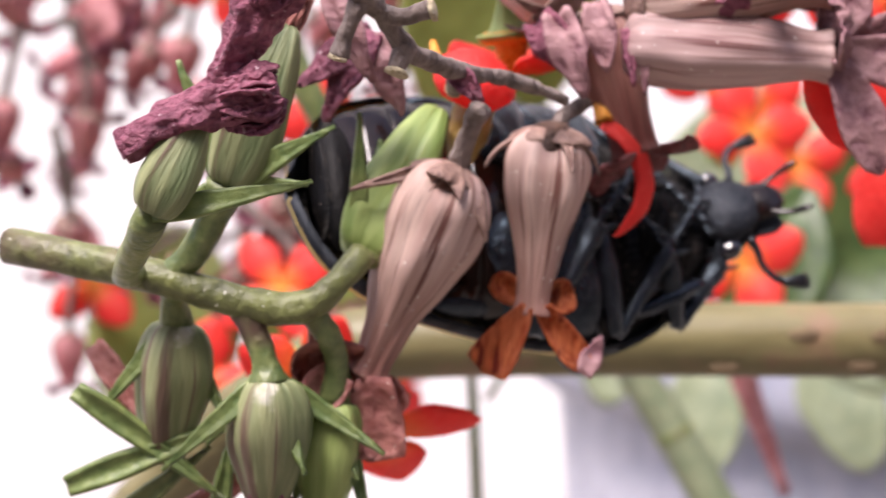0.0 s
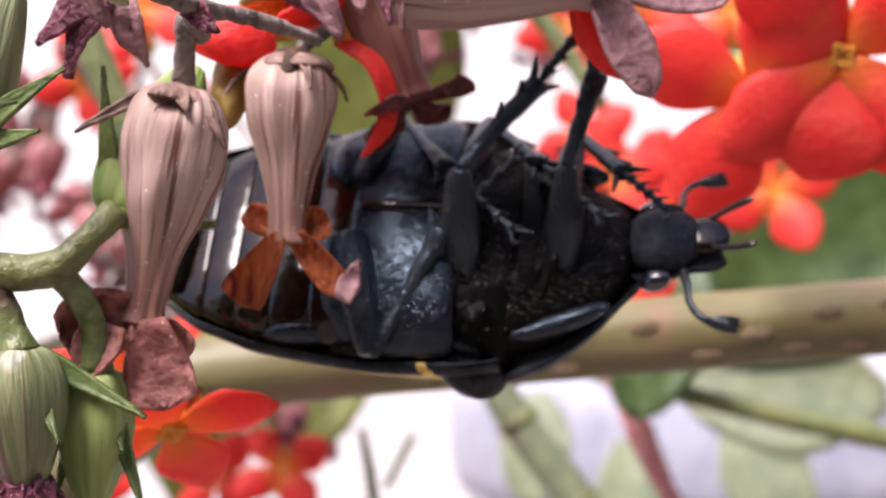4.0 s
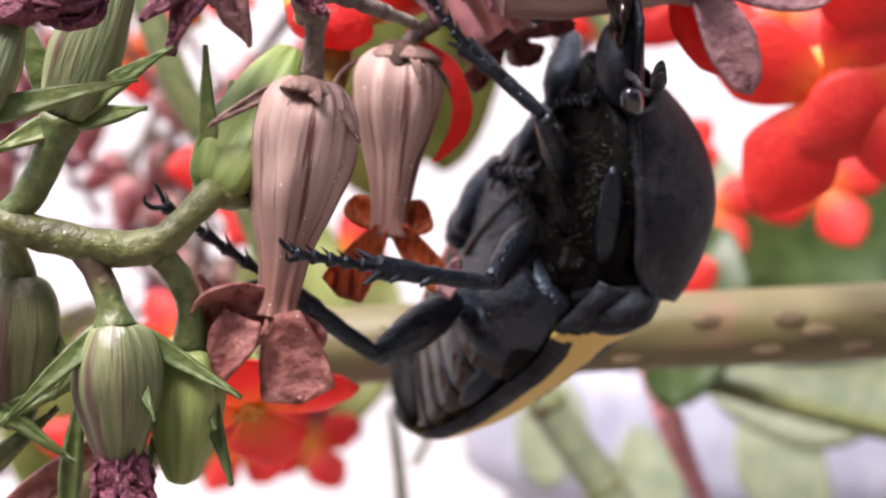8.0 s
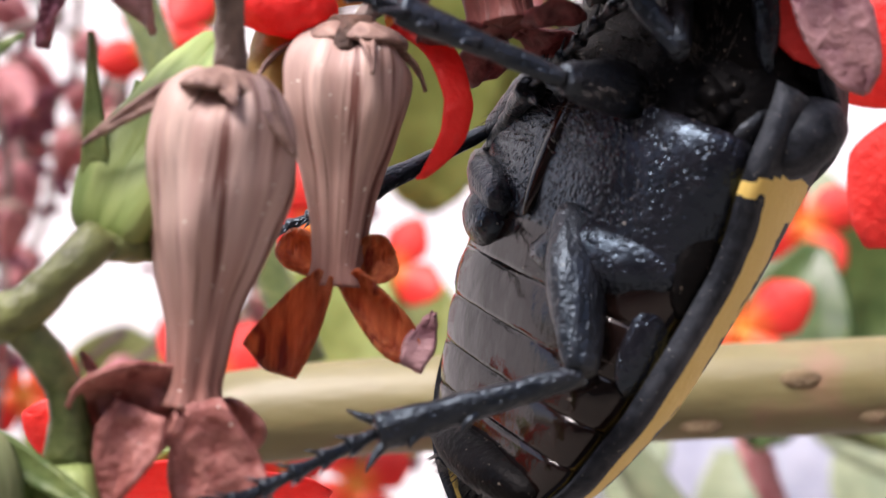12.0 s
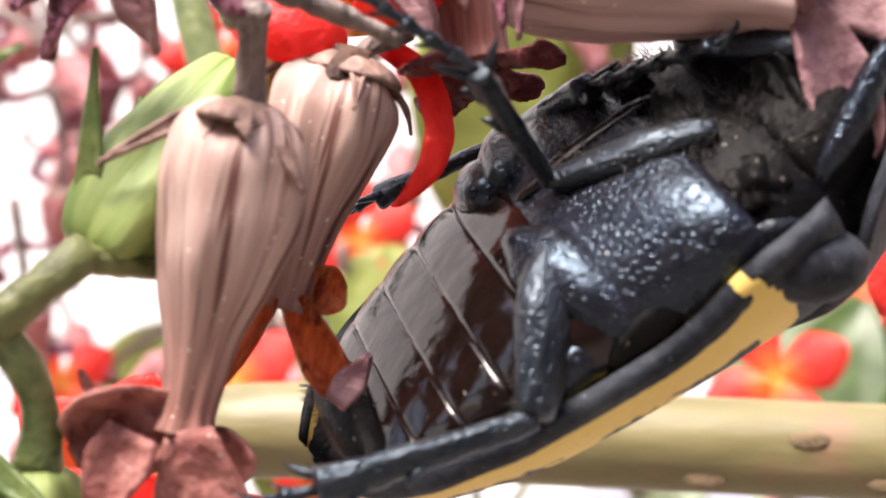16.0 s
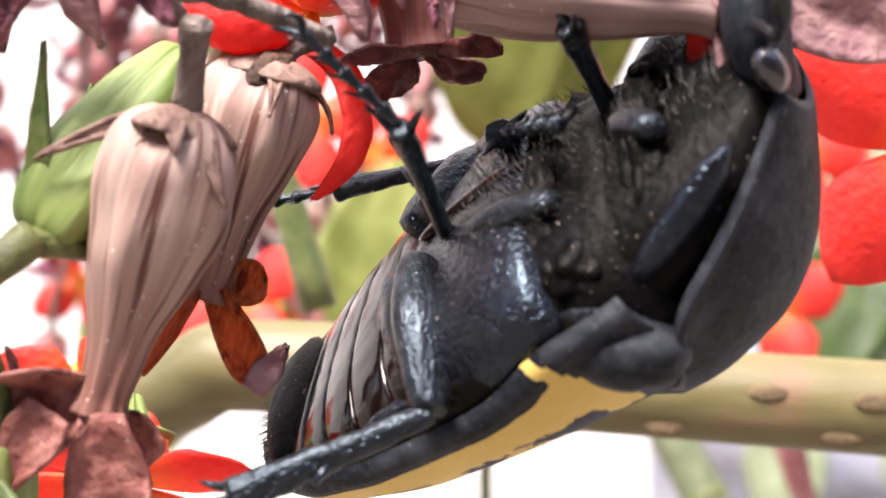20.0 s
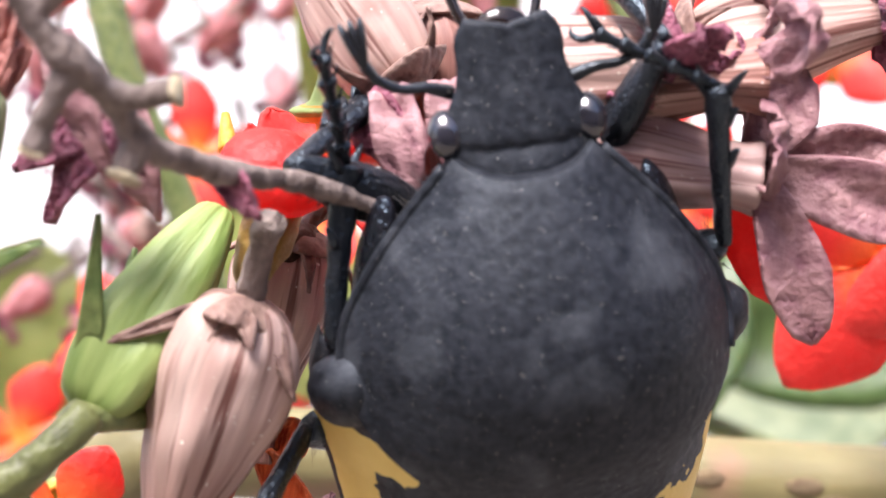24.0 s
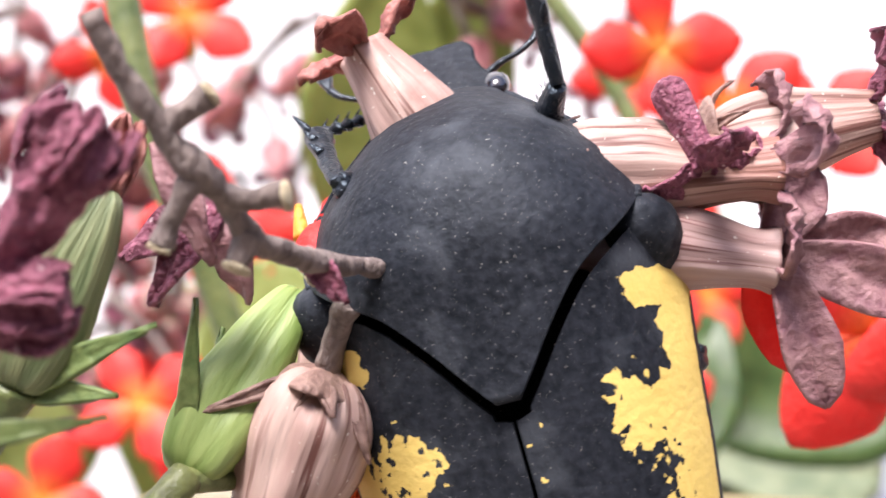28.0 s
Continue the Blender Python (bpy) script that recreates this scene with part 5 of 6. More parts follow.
far_dry = husk(at(-30, 96, 56, 20, 30, 0), [(0.05, 0.3), (-0.3, 1.3), (-1.2, 1.7), (-2.6, 1.5), (-4.0, 1.0), (-5.0, 0.8)],
               [(60, 40, 2.6, 2.0, 60, 0.25), (180, 40, 2.6, 2.0, 70, 0.25), (300, 40, 2.6, 2.0, 60, 0.25)], "withered pink flower farther back", material=M_DRYBG, lobemat=M_PURPLE, seed=41, stalk=[(0, 0, 0, 0.4), (0.5, 0, 4, 0.4), (2, 1, 9, 0.5)])
rnd = random.Random(11)
for i in range(84):
    x, y, z = (rnd.uniform(-46, -4), rnd.uniform(84, 125), rnd.uniform(26, 70)) if i % 6 else (rnd.uniform(-12, 30), rnd.uniform(84, 110), rnd.uniform(62, 78))
    copy_thing(far_dry, at(x, y, z, rnd.uniform(-50, 50), rnd.uniform(-60, 60), rnd.uniform(0, 360)))

pot = thing("plant_pot", at(140, 330, -330), label="large blue-grey plant pot far behind the stem", category="plant pot")
part("pot_wall", vase([(0, 70), (120, 92), (260, 108), (318, 112), (330, 118), (346, 118), (346, 108), (320, 104)], 0, 4, 0, seg=48, per=3), M_POT, pot)
part("pot_rim", vase([(318, 110), (322, 121), (344, 122), (350, 118), (350, 112)], 0, 4, 0, seg=48, per=3), M_POT, pot, "thick rolled rim")
for x, y, z, ln in ((30, 200, 22, 20), (44, 205, 12, 22), (60, 190, 16, 24)):
    leaf(aim((x, y, z), (-0.1, -0.9, 0.4), 230 + x), ln, ln * 0.6, M_LEAFPALE, "pale grey-green leaf far behind the stem")
for x, y, z, ln, a in ((-18, 112, 18, 24, 85), (-6, 106, 22, 22, 70)):
    leaf(aim((x, y, z), (0.1, -0.9, 0.3), a), ln, ln * 0.55, M_LIME, "yellow-green leaf far behind the buds")



# ---- what moves ----
BODY = [  # seconds, pose, bend of the prothorax and of the head and twist of both in degrees, slide of the prothorax in millimetres
    (0, pose(0.00372, 0.00896, 0.04087, -162.5, -58.9, 106.0), -12, 5, -6, -0.13),
    (1, pose(0.00510, 0.00924, 0.04163, -174.3, -64.4, 116.1), -12, 6, -6, -0.13),
    (1.5, pose(0.00628, 0.00862, 0.04076, -167.8, -62.3, 105.0), -5, 5, -6, -0.13),
    (2, pose(0.00860, 0.00865, 0.04050, 170.4, -61.7, 108.9), 7, 7, -5, -0.14),
    (3, pose(0.00780, 0.00750, 0.03982, -177.1, -50.9, 88.2), 12, 28, -9, -0.14),
    (3.5, pose(0.00809, 0.00788, 0.03940, -172.9, -53.4, 81.2), 12, 25, -7, -0.06),
    (5.5, pose(0.00879, 0.00573, 0.03720, -154.1, -63.7, 50.0), -41, -22, -10, 0.25),
    (6, pose(0.00918, 0.00556, 0.03849, -157.6, -64.9, 48.6), -41, -25, -12, 0.33),
    (7, pose(0.00894, 0.00636, 0.03731, 160.0, -54.8, 80.6), -34, -14, 1, 0.07),
    (8, pose(0.01054, 0.00709, 0.03904, 126.1, -44.5, 86.9), -13, 9, 1, -0.12),
    (9, pose(0.01200, 0.00669, 0.04129, 114.6, -25.5, 99.3), -11, 10, 4, -0.08),
    (10, pose(0.01194, 0.00638, 0.04276, 112.4, -16.9, 108.4), -8, 10, 13, -0.12),
    (11, pose(0.01184, 0.00627, 0.04346, 112.5, -10.8, 114.1), -7, 10, -4, -0.06),
    (12, pose(0.01150, 0.00624, 0.04283, 111.2, -16.6, 118.3), -6, 10, -1, -0.01),
    (13, pose(0.01234, 0.00772, 0.04216, 117.0, -27.7, 115.6), -2, 10, 0, 0.00),
    (13.5, pose(0.01314, 0.00658, 0.04415, 117.5, -23.3, 116.2), -2, 10, -0, 0.00),
    (15.5, pose(0.01143, 0.00469, 0.04243, 133.1, -27.6, 113.9), -4, 10, -0, 0.00),
    (16, pose(0.01154, 0.00414, 0.04237, 135.1, -25.7, 113.6), -4, 10, -3, 0.00),
    (17, pose(0.01231, 0.00371, 0.04092, 138.4, -30.0, 104.4), 1, -5, -1, -0.07),
    (18, pose(0.01118, 0.00316, 0.04196, 130.9, -26.2, 100.1), 1, -15, -1, -0.19),
    (19, pose(0.01123, 0.00282, 0.04108, 134.9, -28.1, 97.7), 1, -25, -2, -0.17),
    (20, pose(0.01118, 0.00304, 0.04084, 137.3, -32.4, 89.4), -0, -30, -3, -0.12),
    (20.5, pose(0.01083, 0.00317, 0.04006, 139.0, -30.2, 87.2), -1, -30, -7, -0.19),
    (21.2, pose(0.01060, 0.00225, 0.04030, 134.8, -24.0, 61.7), 0, -15, 0, -0.18),
    (21.9, pose(0.01030, 0.00140, 0.04070, 127.0, -18.0, 33.3), 2, -14, -3, -0.15),
    (22.5, pose(0.00970, 0.00080, 0.04120, 123.5, -16.5, 10.1), 4, -12, -2, -0.15),
    (23, pose(0.00876, 0.00083, 0.04123, 124.8, -14.6, 7.8), 9, -9, -2, -0.41),
    (24, pose(0.00852, 0.00092, 0.04170, 120.5, -13.9, 9.2), 7, -10, -4, -0.55),
    (25, pose(0.00718, -0.00064, 0.04146, 110.9, -10.0, -9.6), 1, -9, -8, -0.49),
    (26, pose(0.00655, -0.00160, 0.04215, 103.0, -9.3, -10.5), -3, -10, -1, -0.40),
    (27, pose(0.00637, -0.00025, 0.04498, 89.6, -23.4, -9.8), -5, -10, 1, -0.16),
    (28, pose(0.00586, 0.00036, 0.04521, 84.2, -19.5, -8.9), -5, -8, -0, -0.05),
]


def flexed(joint, a, twist=0):
    return at(*joint) @ pose(0, 0, 0, a, twist, 0) @ at(*[-c for c in joint])


def body_at(t):
    """The beetle's pose at t, between its rows."""
    for (t0, m0, *_), (t1, m1, *_) in zip(BODY, BODY[1:]):
        if t0 <= t <= t1:
            k = (t - t0) / (t1 - t0)
            q = m0.to_quaternion().slerp(m1.to_quaternion(), k)
            return Matrix.LocRotScale(m0.translation.lerp(m1.translation, k), q, None)
    return BODY[-1][1]


NECK, NAPE = (0, 0.5 * BS, -0.5 * BS), (0, 6.55 * BS, -1.7 * BS)


def neck(bend, twist, slide):
    return at(0, slide, 0) @ flexed(NECK, bend, twist)


def fore_at(t):
    """The prothorax's bend, twist and slide and the head's bend at t, eased between the rows."""
    for (t0, _, *a), (t1, _, *b) in zip(BODY, BODY[1:]):
        if t0 <= t <= t1:
            bend, head, twist, slide = [p + (q - p) * ease((t - t0) / (t1 - t0)) for p, q in zip(a, b)]
            return bend, twist, slide, head
    return None


def along(p, d, up=(0, 0, -1)):
    """A pose at p (mm) with local +y along d."""
    y = Vector(d).normalized()
    x = y.cross(Vector(up))
    x = x.normalized() if x.length > 1e-3 else y.orthogonal().normalized()
    return Matrix.Translation(Vector(p) * U) @ Matrix((x, y, x.cross(y))).transposed().to_4x4()


def stride(leg, rows):
    """Rows of seconds and the knee, ankle and foot to point at, in millimetres in the place; the joints keep their lengths."""
    fem, tib, tar, hip, (lf, lt, la) = leg
    keys = ([], [], [])
    full = list(rows[:1])
    for (t0, *p), (t1, *q) in zip(rows, rows[1:]):  # the joints stay closed between rows far apart
        n = max(1, round((t1 - t0) / 0.5))
        full += [(t0 + (t1 - t0) * i / n, *[Vector(a).lerp(Vector(b), i / n) for a, b in zip(p, q)]) for i in range(1, n + 1)]
    for t, knee, ankle, foot in full:
        inv = body_at(t).inverted()
        k, a, f = (inv @ (Vector(p) * U) / U for p in (knee, ankle, foot))
        h = hip
        if leg in (legs["left", "front"], legs["right", "front"]):
            h = neck(*fore_at(t)[:3]) @ (hip * U) / U
        d1 = (k - h).normalized()
        far = (k - h).length
        kk = h + d1 * min(max(far, lf * 0.8), lf + 1.0)  # the hip joint gives a little
        h = kk - d1 * lf
        d2 = (a - kk).normalized()
        aa = kk + d2 * lt
        d3 = (f - a).normalized()
        side = d1.cross(d2)
        up = side if side.length > 0.05 else Vector((0, 0, -1))
        for key, p, d in zip(keys, (h, kk, aa), (d1, d2, d3)):
            key.append((t, along(p, d, up)))
    for ob, key in zip((fem, tib, tar), keys):
        walk(ob, key)


def rest(t, hip, side):
    """Where a leg that is out of sight points: drawn in under the body."""
    m = body_at(t)
    return tuple(tuple(m @ (Vector(p) * U) / U) for p in ((hip[0] + side * 2.8, hip[1] + 0.6, hip[2] + 0.9), (hip[0] + side * 0.2, hip[1] + 2.6, hip[2] - 0.4), (hip[0] - side * 1.2, hip[1] + 3.8, hip[2] - 0.6)))


def motions():
    walk(beetle, [(t, m) for t, m, *_ in BODY])
    steps = [k * 0.25 for k in range(113)]
    for ob in fore:
        walk(ob, [(t, neck(*fore_at(t)[:3])) for t in steps])
    for ob in skull:
        walk(ob, [(t, neck(*fore_at(t)[:3]) @ flexed(NAPE, fore_at(t)[3])) for t in steps])
    walk(husk_front, [
        (0, at(0.72, -0.6, 43.61, 0, 23.9, 0)),
        (0.5, at(0.35, -0.6, 43.71, 0, 21.5, 0)),
        (1, at(0.33, -0.6, 43.96, 0, 15.1, 0)),
        (1.5, at(0.13, -0.6, 44.13, 0, 15.0, 0)),
        (2, at(0.08, -0.6, 44.45, 0, 14.0, 0)),
        (2.5, at(-0.10, -0.6, 44.57, 0, 14.1, 0)),
        (3, at(-0.06, -0.6, 44.65, 0, 13.8, 0)),
        (3.5, at(-0.02, -0.6, 44.72, 0, 14.1, 0)),
        (5.5, at(-0.26, -0.6, 44.28, 0, 14.9, 0)),
        (6, at(0.06, -0.6, 44.40, 0, 14.4, 0)),
        (6.5, at(0.23, -0.6, 44.29, 0, 14.2, 0)),
        (7, at(0.01, -0.6, 44.20, 0, 13.9, 0)),
        (7.5, at(0.53, -0.6, 44.20, 0, 12.5, 0)),
        (8, at(0.84, -0.6, 44.23, 0, 11.7, 0)),
        (8.5, at(0.74, -0.6, 44.21, 0, 10.5, 0)),
        (9, at(0.88, -0.6, 44.26, 0, 9.9, 0)),
        (9.5, at(0.91, -0.6, 44.12, 0, 9.8, 0)),
        (10, at(0.75, -0.6, 44.22, 0, 10.4, 0)),
        (10.5, at(0.58, -0.6, 44.35, 0, 11.2, 0)),
        (11, at(0.60, -0.6, 44.33, 0, 11.0, 0)),
        (11.5, at(0.51, -0.6, 44.39, 0, 10.9, 0)),
        (12, at(0.60, -0.6, 44.43, 0, 9.7, 0)),
        (12.5, at(0.56, -0.6, 44.31, 0, 9.1, 0)),
        (13, at(0.84, -0.6, 44.31, 0, 11.2, 0)),
        (13.5, at(0.63, -0.6, 44.21, 0, 11.2, 0)),
        (15.5, at(0.97, -0.6, 44.15, 0, 9.9, 0)),
        (16, at(1.06, -0.6, 44.28, 0, 9.5, 0)),
        (16.5, at(1.04, -0.6, 44.20, 0, 8.3, 0)),
        (17, at(1.05, -0.6, 44.31, 0, 11.1, 0)),
        (17.5, at(0.92, -0.6, 44.24, 0, 10.7, 0)),
        (18, at(1.06, -0.6, 44.16, 0, 12.7, 0)),
        (18.5, at(0.90, -0.6, 44.19, 0, 10.8, 0)),
        (19, at(0.92, -0.6, 43.92, 0, 11.9, 0)),
        (19.5, at(0.95, -0.6, 44.06, 0, 12.4, 0)),
        (20, at(0.98, -0.6, 43.94, 0, 14.2, 0)),
        (20.5, at(0.97, -0.6, 44.07, 0, 15.4, 0)),
        (22.5, at(1.09, 0, 44.16, 0, 15.4, 0)),
        (23, at(1.23, 0, 43.80, 0, 15.4, 0)),
        (24, at(1.10, 0, 43.54, 0, 15.4, 0)),
        (28, at(1.10, 0, 43.54, 0, 15.4, 0)),
    ])
    walk(husk_back, [
        (0, at(4.10, 0.9, 45.00, 0, 6.0, 0)),
        (1, at(3.80, 0.9, 45.10, 0, 9.7, 0)),
        (2, at(3.50, 1.1, 45.70, 0, 6.1, 0)),
        (3, at(3.40, 2.2, 46.03, 0, 6.6, 0)),
        (6, at(3.63, 2.2, 45.90, 0, 6.6, 0)),
        (7, at(3.40, 2.2, 45.55, 0, 6.6, 0)),
        (8, at(3.82, 2.2, 45.71, 0, 6.6, 0)),
        (9, at(3.99, 2.2, 45.45, 0, 6.8, 0)),
        (10, at(3.74, 2.2, 45.67, 0, 5.8, 0)),
        (11, at(3.55, 2.2, 45.72, 0, 6.0, 0)),
        (12, at(3.25, 2.2, 45.97, 0, 6.4, 0)),
        (13, at(3.43, 2.2, 45.74, 0, 7.7, 0)),
        (16, at(2.98, 2.2, 45.99, 0, 13.5, 0)),
        (18, at(2.81, 2.2, 45.76, 0, 14.5, 0)),
        (19, at(2.43, 2.2, 45.62, 0, 13.5, 0)),
        (20.5, at(2.43, 2.2, 45.62, 0, 13.5, 0)),
        (22.5, at(1.89, 4.8, 45.14, 0, 7.9, 0)),
        (28, at(1.89, 4.8, 45.14, 0, 7.9, 0)),
    ])
    walk(curl_petal, [
        (0, at(1.90, 0, -1.01, 0, 0.0, 0)),
        (1, at(1.34, 0, -0.49, 0, 0.0, 0)),
        (2, at(1.23, 0, 0.19, 0, 0.0, 0)),
        (3, at(1.27, 0, 0.57, 0, 0.0, 0)),
        (3.5, at(1.12, 0, 0.46, 0, 0.0, 0)),
        (7.5, at(-0.30, 0, -0.70, 0, 0.0, 0)),
        (8, at(0.13, 0, -0.33, 0, 0.0, 0)),
        (9, at(0.13, 0, -0.19, 0, 0.0, 0)),
        (10, at(0.23, 0, -0.08, 0, 0.0, 0)),
        (11, at(0.00, 0, 0.00, 0, 0.0, 0)),
        (13, at(0.08, 0, -0.05, 0, 0.0, 0)),
        (16, at(-0.52, 0, 0.18, 0, 0.0, 0)),
        (17, at(-0.82, 0, 0.14, 0, 0.0, 0)),
        (18, at(-1.03, 0, -0.01, 0, 0.0, 0)),
        (19, at(-1.17, 0, -0.19, 0, 0.0, 0)),
        (20, at(-1.12, 0, -0.10, 0, 0.0, 0)),
        (28, at(-1.12, 0, -0.10, 0, 0.0, 0)),
    ])
    walk(nodding, [(t, between((x, 4.6, z + 0.5), (x + dx, 4.2, z - 3.0))) for t, x, z, dx in (
        (0, 6.0, 49.0, 1.0), (3.5, 6.0, 49.2, 0.8), (6, 5.9, 49.4, 3.0), (7, 6.0, 49.6, 2.2), (8, 6.0, 50.9, 1.3), (9, 7.0, 50.2, 0.5), (11, 6.6, 50.9, 0.4), (13, 6.4, 51.2, 0.3), (16, 5.2, 51.2, 0.6), (28, 5.1, 51.2, 0.6))])
    leg, side = legs["left", "mid"], -1
    stride(leg, [
        (0, *rest(0, leg[3], side)),
        (1, *rest(1, leg[3], side)),
        (2, *rest(2, leg[3], side)),
        (3, (8.9, 3.0, 43.8), (9.7, 3.0, 46.2), (11.1, 3.0, 47.6)),
        (3.5, (8.9, 3.0, 43.4), (9.9, 3.0, 45.7), (11.0, 3.0, 47.1)),
        (5.5, *rest(5.5, leg[3], side)),
        (6, (6.4, 1.5, 39.1), (4.2, 0.5, 41.6), (2.4, 0.5, 44.2)),
        (7, (5.9, 1.5, 37.6), (4.3, 0.5, 40.2), (2.3, 0.5, 42.6)),
        (8, (6.5, 1.0, 37.6), (3.1, -0.5, 38.2), (0.6, -2.5, 38.7)),
        (9, (7.7, 1.0, 40.2), (3.8, -0.5, 39.9), (0.7, -2.5, 39.3)),
        (10, (7.4, 1.0, 41.6), (3.6, -0.5, 40.7), (0.6, -2.5, 39.3)),
        (11, (9.2, 1.0, 45.1), (4.7, -1.0, 45.9), (1.9, -2.0, 47.1)),
        (12, (9.1, 1.0, 44.2), (5.4, -1.0, 45.5), (3.3, -2.0, 46.1)),
        (13, (9.0, 1.0, 43.0), (5.6, -1.0, 45.0), (3.1, -2.0, 46.3)),
        (15.5, (9.6, 1.0, 43.0), (7.0, -1.0, 44.2), (4.0, -2.0, 46.1)),
        (16, (9.4, 1.0, 43.5), (6.9, -1.0, 44.6), (3.7, -2.0, 46.5)),
        (17, (9.1, 1.0, 42.8), (6.6, -1.0, 44.2), (3.9, -2.0, 46.3)),
        (18, (9.3, 1.0, 42.7), (6.7, -1.0, 44.3), (3.8, -2.0, 46.5)),
        (19, (8.6, 1.0, 41.9), (6.4, -1.0, 44.3), (3.5, -2.0, 46.7)),
        (20, (8.4, 1.0, 41.7), (6.2, -1.0, 44.3), (3.4, -2.0, 46.7)),
        (20.5, (7.6, 1.0, 41.3), (5.5, -1.0, 44.0), (2.6, -2.0, 46.4)),
        (22.5, (4.6, -1.0, 41.9), (3.9, -1.0, 44.0), (3.2, -2.0, 46.0)),
        (23, (3.5, -1.0, 42.4), (3.5, -1.0, 44.5), (3.0, -2.5, 46.9)),
        (24, (3.3, -1.0, 43.0), (3.3, -1.0, 44.7), (2.8, -2.5, 46.5)),
        (25, (1.4, -1.0, 44.0), (0.6, -1.6, 45.4), (1.3, 0.8, 47.2)),
        (26, (1.4, -1.0, 44.2), (0.7, -1.6, 45.5), (1.5, 1.2, 47.0)),
        (27, *rest(27, leg[3], side)),
        (28, *rest(28, leg[3], side)),
    ])
    leg, side = legs["left", "hind"], -1
    stride(leg, [
        (0, *rest(0, leg[3], side)),
        (1, *rest(1, leg[3], side)),
        (2, *rest(2, leg[3], side)),
        (3.5, *rest(3.5, leg[3], side)),
        (5.5, *rest(5.5, leg[3], side)),
        (6, (2.1, 3.0, 36.1), (-0.2, 2.0, 38.8), (-0.3, 2.0, 41.0)),
        (7, (0.9, 3.0, 34.5), (-0.4, 2.0, 37.9), (-0.5, 2.0, 39.9)),
        (8, (2.2, 2.0, 35.1), (0.3, 1.0, 37.1), (-2.8, 0.0, 39.5)),
        (9, (8.7, 1.0, 36.2), (3.5, 0.0, 35.7), (1.4, 0.0, 35.5)),
        (10, (8.6, 1.0, 37.0), (3.2, 0.0, 35.8), (0.4, -1.5, 34.9)),
        (11, (8.5, 1.0, 37.6), (3.0, 0.0, 36.2), (0.0, -1.5, 34.8)),
        (12, (8.5, 1.0, 37.2), (3.2, 0.0, 36.0), (0.7, -1.5, 35.0)),
        (13, (7.4, -1.2, 37.0), (3.2, -2.2, 36.0), (2.0, -2.5, 35.6)),
        (15.5, (7.7, -1.2, 37.3), (3.9, -2.2, 36.0), (2.4, -2.5, 35.6)),
        (16, (8.0, -1.2, 37.5), (4.0, -2.2, 36.1), (2.5, -2.5, 35.7)),
        (17, (7.6, -1.2, 36.7), (4.0, -2.2, 35.4), (1.1, -2.5, 35.0)),
        (18, (7.8, -1.2, 37.9), (3.5, -2.2, 36.1), (1.9, -2.5, 35.3)),
        (19, (7.7, -1.2, 37.3), (4.1, -2.2, 36.2), (2.8, -2.5, 36.0)),
        (20, (7.5, -1.2, 37.3), (4.2, -2.2, 35.7), (2.8, -2.5, 35.1)),
        (20.5, (7.3, -1.2, 36.9), (4.0, -2.2, 35.3), (2.4, -2.5, 34.5)),
        (22.5, (4.1, 1.0, 39.9), (2.2, 0.0, 37.6), (1.1, -1.0, 36.7)),
        (23, (2.9, 1.0, 39.9), (2.0, 0.0, 38.6), (1.5, -1.0, 37.9)),
        (24, (2.7, 1.0, 40.4), (2.2, 0.0, 39.4), (1.9, -1.0, 38.5)),
        *[(k / 2, *rest(k / 2, leg[3], side)) for k in range(50, 55)],
        (28, *rest(28, leg[3], side)),
    ])
    leg, side = legs["left", "front"], -1
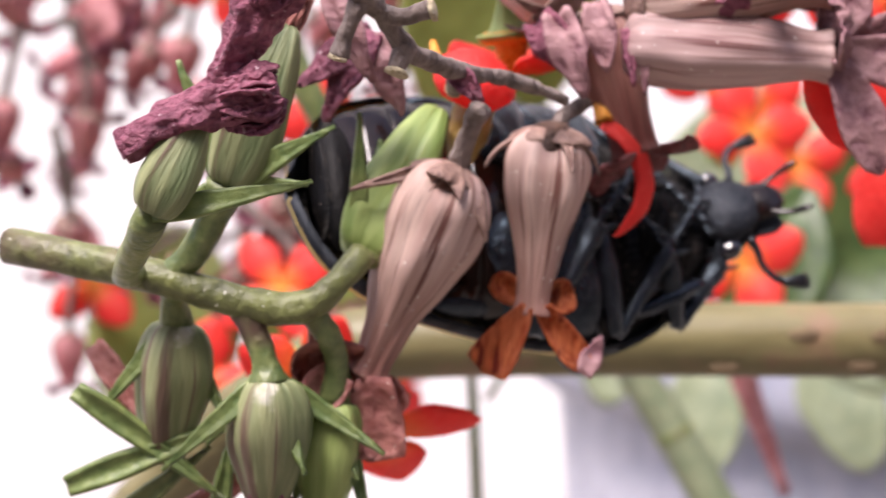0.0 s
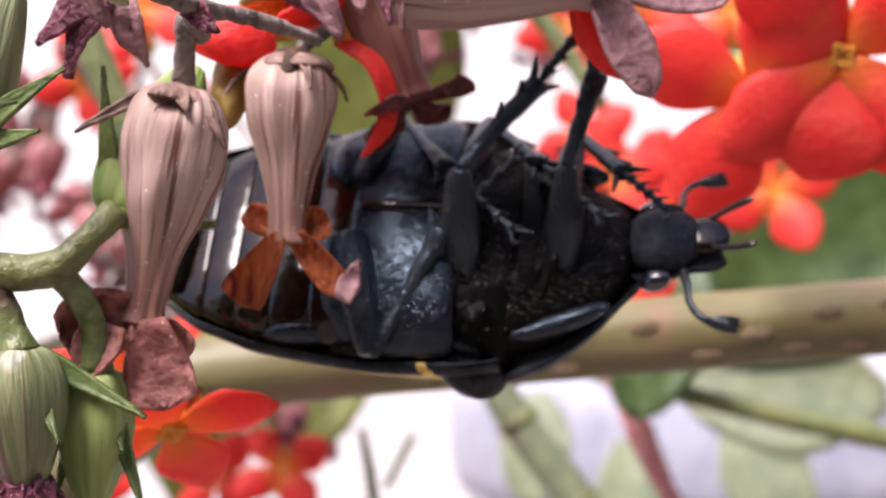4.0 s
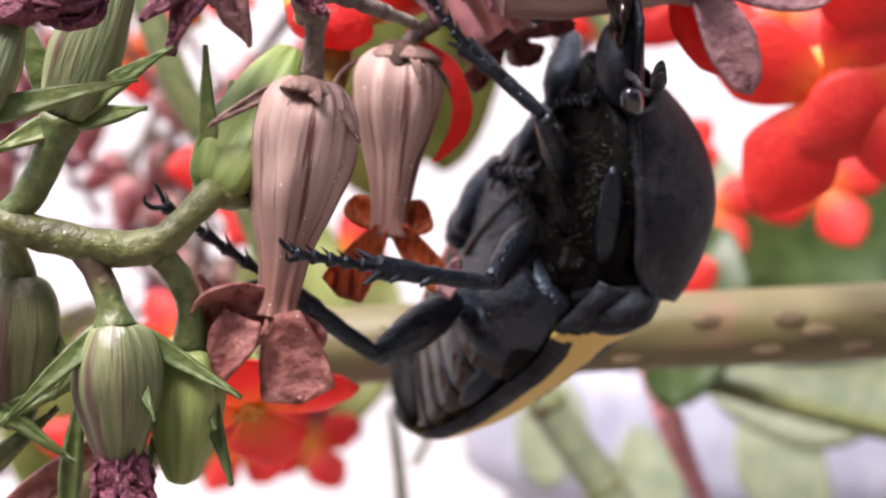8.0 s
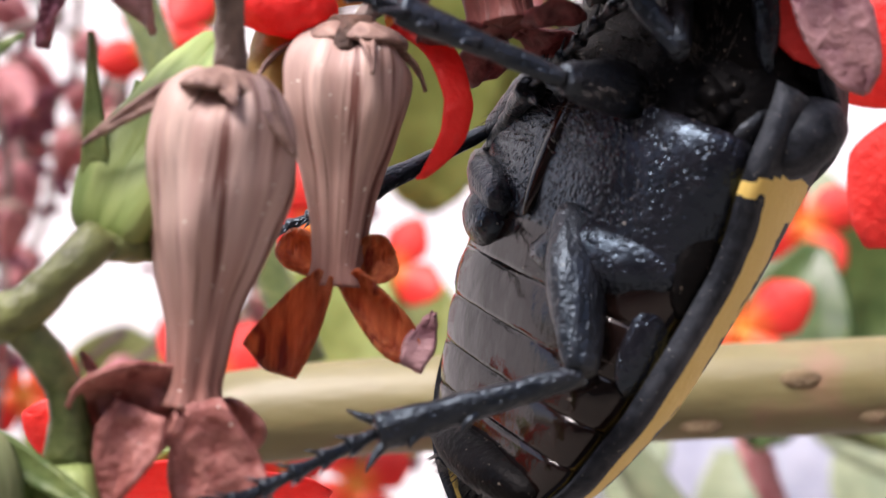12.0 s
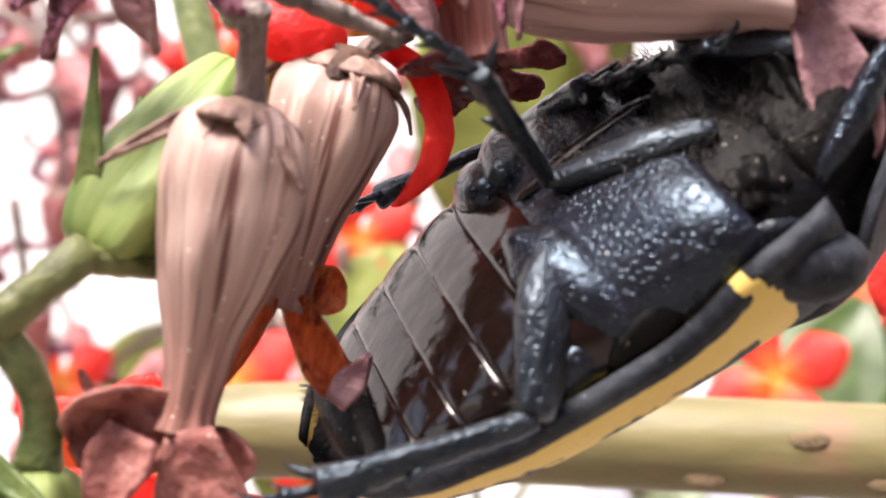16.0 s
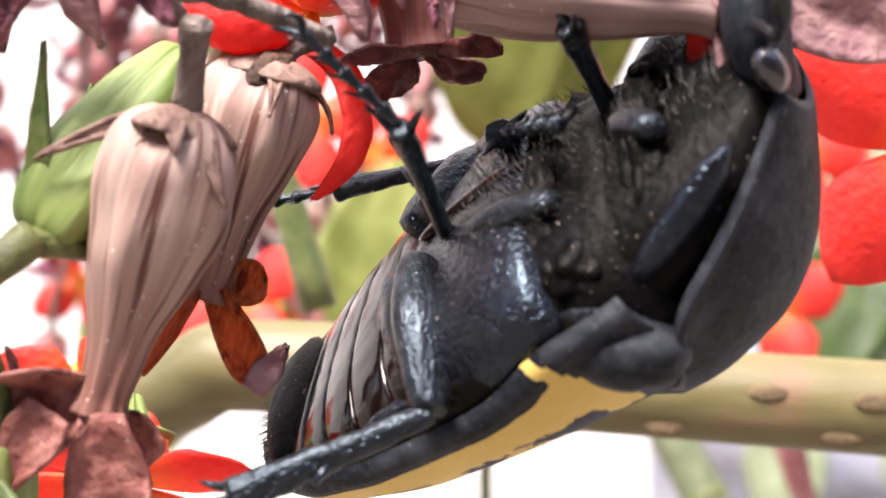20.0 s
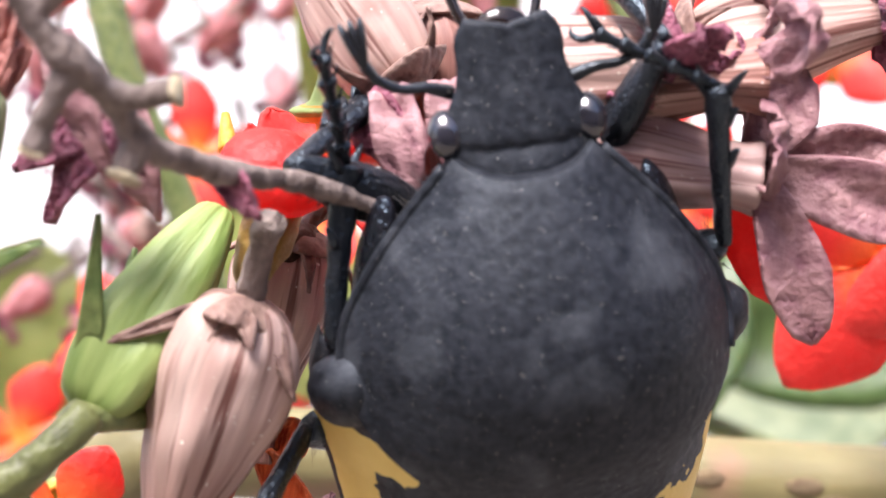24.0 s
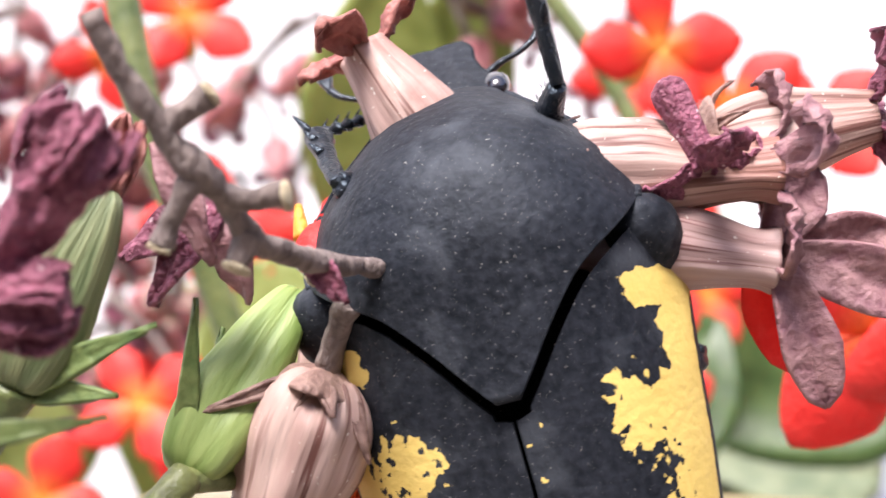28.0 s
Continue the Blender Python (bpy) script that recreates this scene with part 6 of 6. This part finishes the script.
    stride(leg, [
        (0, *rest(0, leg[3], side)),
        (1, (12.7, 4.0, 43.1), (13.3, 4.0, 44.1), (13.6, 4.0, 45.5)),
        (2, (13.6, 4.0, 42.4), (13.8, 4.0, 43.7), (13.3, 4.0, 45.3)),
        (3, (12.6, 3.0, 40.7), (13.0, 3.0, 43.5), (13.7, 3.0, 45.5)),
        (3.5, (13.1, 3.0, 40.7), (13.6, 3.0, 43.6), (14.0, 3.0, 46.2)),
        (5.5, (11.2, 3.0, 43.4), (13.3, 3.0, 45.4), (13.4, 3.0, 44.1)),
        (6, (12.5, 3.0, 43.4), (13.8, 3.0, 45.2), (14.7, 3.0, 42.9)),
        (7, (9.6, 2.0, 45.5), (8.5, 2.0, 46.6), (7.9, 2.0, 47.2)),
        (8, (8.8, 1.0, 42.4), (6.4, 0.0, 45.1), (5.2, 0.0, 47.0)),
        (9, (9.7, 1.0, 44.7), (6.4, 0.0, 46.7), (5.1, 0.0, 47.8)),
        (10, (9.8, 1.0, 44.9), (7.0, 0.0, 46.2), (6.1, 0.0, 47.0)),
        (11, (11.5, 2.0, 46.3), (9.8, 1.0, 47.2), (8.2, 1.0, 48.3)),
        (13, (11.1, 2.0, 46.2), (9.7, 1.0, 47.2), (9.1, 1.0, 48.0)),
        (16, (12.6, 2.0, 46.7), (11.1, 1.0, 47.7), (9.7, 1.0, 48.6)),
        (17, (14.7, 2.0, 45.3), (13.3, 0.0, 46.5), (12.7, 0.0, 47.5)),
        (18, (13.0, 1.0, 45.8), (12.4, 0.0, 47.2), (12.0, 0.0, 48.2)),
        (19, (12.9, 1.0, 46.4), (12.2, 0.0, 48.3), (11.8, 0.0, 49.7)),
        (20, (11.8, 1.0, 44.4), (10.1, 0.0, 46.9), (9.2, 0.0, 48.2)),
        (22.5, (5.5, -1.0, 45.2), (5.9, -1.0, 47.3), (6.5, -1.0, 48.5)),
        (23, (2.9, -1.5, 49.0), (3.0, -1.0, 50.5), (3.6, -1.0, 51.4)),
        (24, (2.0, -1.5, 47.1), (4.2, 2.0, 49.4), (4.9, 3.0, 51.2)),
        (25, (1.7, -1.5, 46.8), (3.8, 2.0, 48.2), (4.5, 3.0, 49.2)),
        (26, (1.5, -1.5, 47.6), (3.6, 2.0, 48.7), (4.3, 3.0, 49.6)),
        (27, (0.3, -1.5, 47.9), (1.3, 2.0, 48.4), (2.1, 3.0, 48.8)),
        (28, (-0.2, -1.5, 49.5), (0.7, 2.0, 49.8), (1.7, 3.0, 50.3)),
    ])
    leg, side = legs["right", "front"], 1
    stride(leg, [
        (0, *rest(0, leg[3], side)),
        (1, *rest(1, leg[3], side)),
        (2, *rest(2, leg[3], side)),
        (3, (14.5, 6.0, 41.3), (16.7, 6.0, 41.2), (18.0, 6.0, 41.4)),
        (3.5, *rest(3.5, leg[3], side)),
        (5.5, *rest(5.5, leg[3], side)),
        (7, (10.1, 6.0, 47.3), (8.3, 5.0, 47.6), (7.9, 5.0, 47.2)),
        (8, (10.4, 7.0, 47.0), (8.6, 6.0, 47.7), (8.0, 6.0, 48.2)),
        *[(9.5 + k / 2, *rest(9.5 + k / 2, leg[3], side)) for k in range(26)],
        (23, (11.9, -1.0, 47.4), (13.2, -1.0, 49.3), (13.8, -1.0, 50.6)),
        (24, (10.9, -1.0, 50.9), (10.0, 0.0, 51.9), (9.5, 0.0, 52.5)),
        (25, (11.1, -1.0, 49.7), (9.8, 0.0, 51.5), (9.0, 0.0, 52.2)),
        (26, (11.2, -1.0, 50.1), (9.8, 0.0, 52.0), (9.0, 0.0, 52.7)),
        (26.4, (9.6, -1.0, 49.1), (7.8, -1.0, 51.6), (7.3, -1.0, 52.9)),
        (27, (7.7, -1.0, 52.9), (7.1, 0.0, 54.2), (6.6, 0.0, 54.7)),
        (28, (7.2, -1.0, 53.2), (6.5, 0.0, 53.9), (6.0, 0.0, 54.2)),
    ])
    leg, side = legs["right", "mid"], 1
    stride(leg, [
        (0, *rest(0, leg[3], side)),
        (1, *rest(1, leg[3], side)),
        (2, *rest(2, leg[3], side)),
        (3.5, *rest(3.5, leg[3], side)),
        *[(5.5 + k / 2, *rest(5.5 + k / 2, leg[3], side)) for k in range(8)],
        (10.5, *rest(10.5, leg[3], side)),
        (12, (7.2, 8.0, 44.5), (4.5, 8.0, 43.1), (3.0, 8.0, 42.5)),
        (13, (7.6, 8.0, 43.9), (4.4, 8.0, 42.6), (3.1, 8.0, 42.0)),
        (16, (6.9, 8.0, 44.9), (3.5, 8.0, 43.3), (2.0, 8.0, 42.6)),
        (17, (6.9, 8.0, 43.6), (3.0, 8.0, 42.7), (1.4, 8.0, 42.3)),
        (18, (6.6, 8.0, 44.0), (3.1, 8.0, 42.8), (1.5, 8.0, 42.3)),
        (19, (7.0, 8.0, 43.8), (2.8, 8.0, 42.4), (1.2, 8.0, 42.0)),
        (20, (7.2, 8.0, 43.5), (3.7, 8.0, 42.6), (2.1, 8.0, 42.2)),
        (22.5, *rest(22.5, leg[3], side)),
        (24, (12.9, 0.0, 46.0), (12.4, -1.0, 48.1), (11.8, -1.0, 48.3)),
        (25, (12.7, -0.5, 46.3), (13.7, 0.0, 47.4), (13.8, -0.5, 45.7)),
        (26, (12.8, -0.5, 46.6), (14.1, -0.0, 47.7), (14.1, -0.5, 46.0)),
        (27, (11.4, 0.0, 48.4), (12.2, 0.0, 48.9), (12.6, 0.0, 48.1)),
        (28, *rest(28, leg[3], side)),
    ])
    leg, side = legs["right", "hind"], 1
    stride(leg, [(k / 2, *rest(k / 2, leg[3], side)) for k in range(57)])


motions()
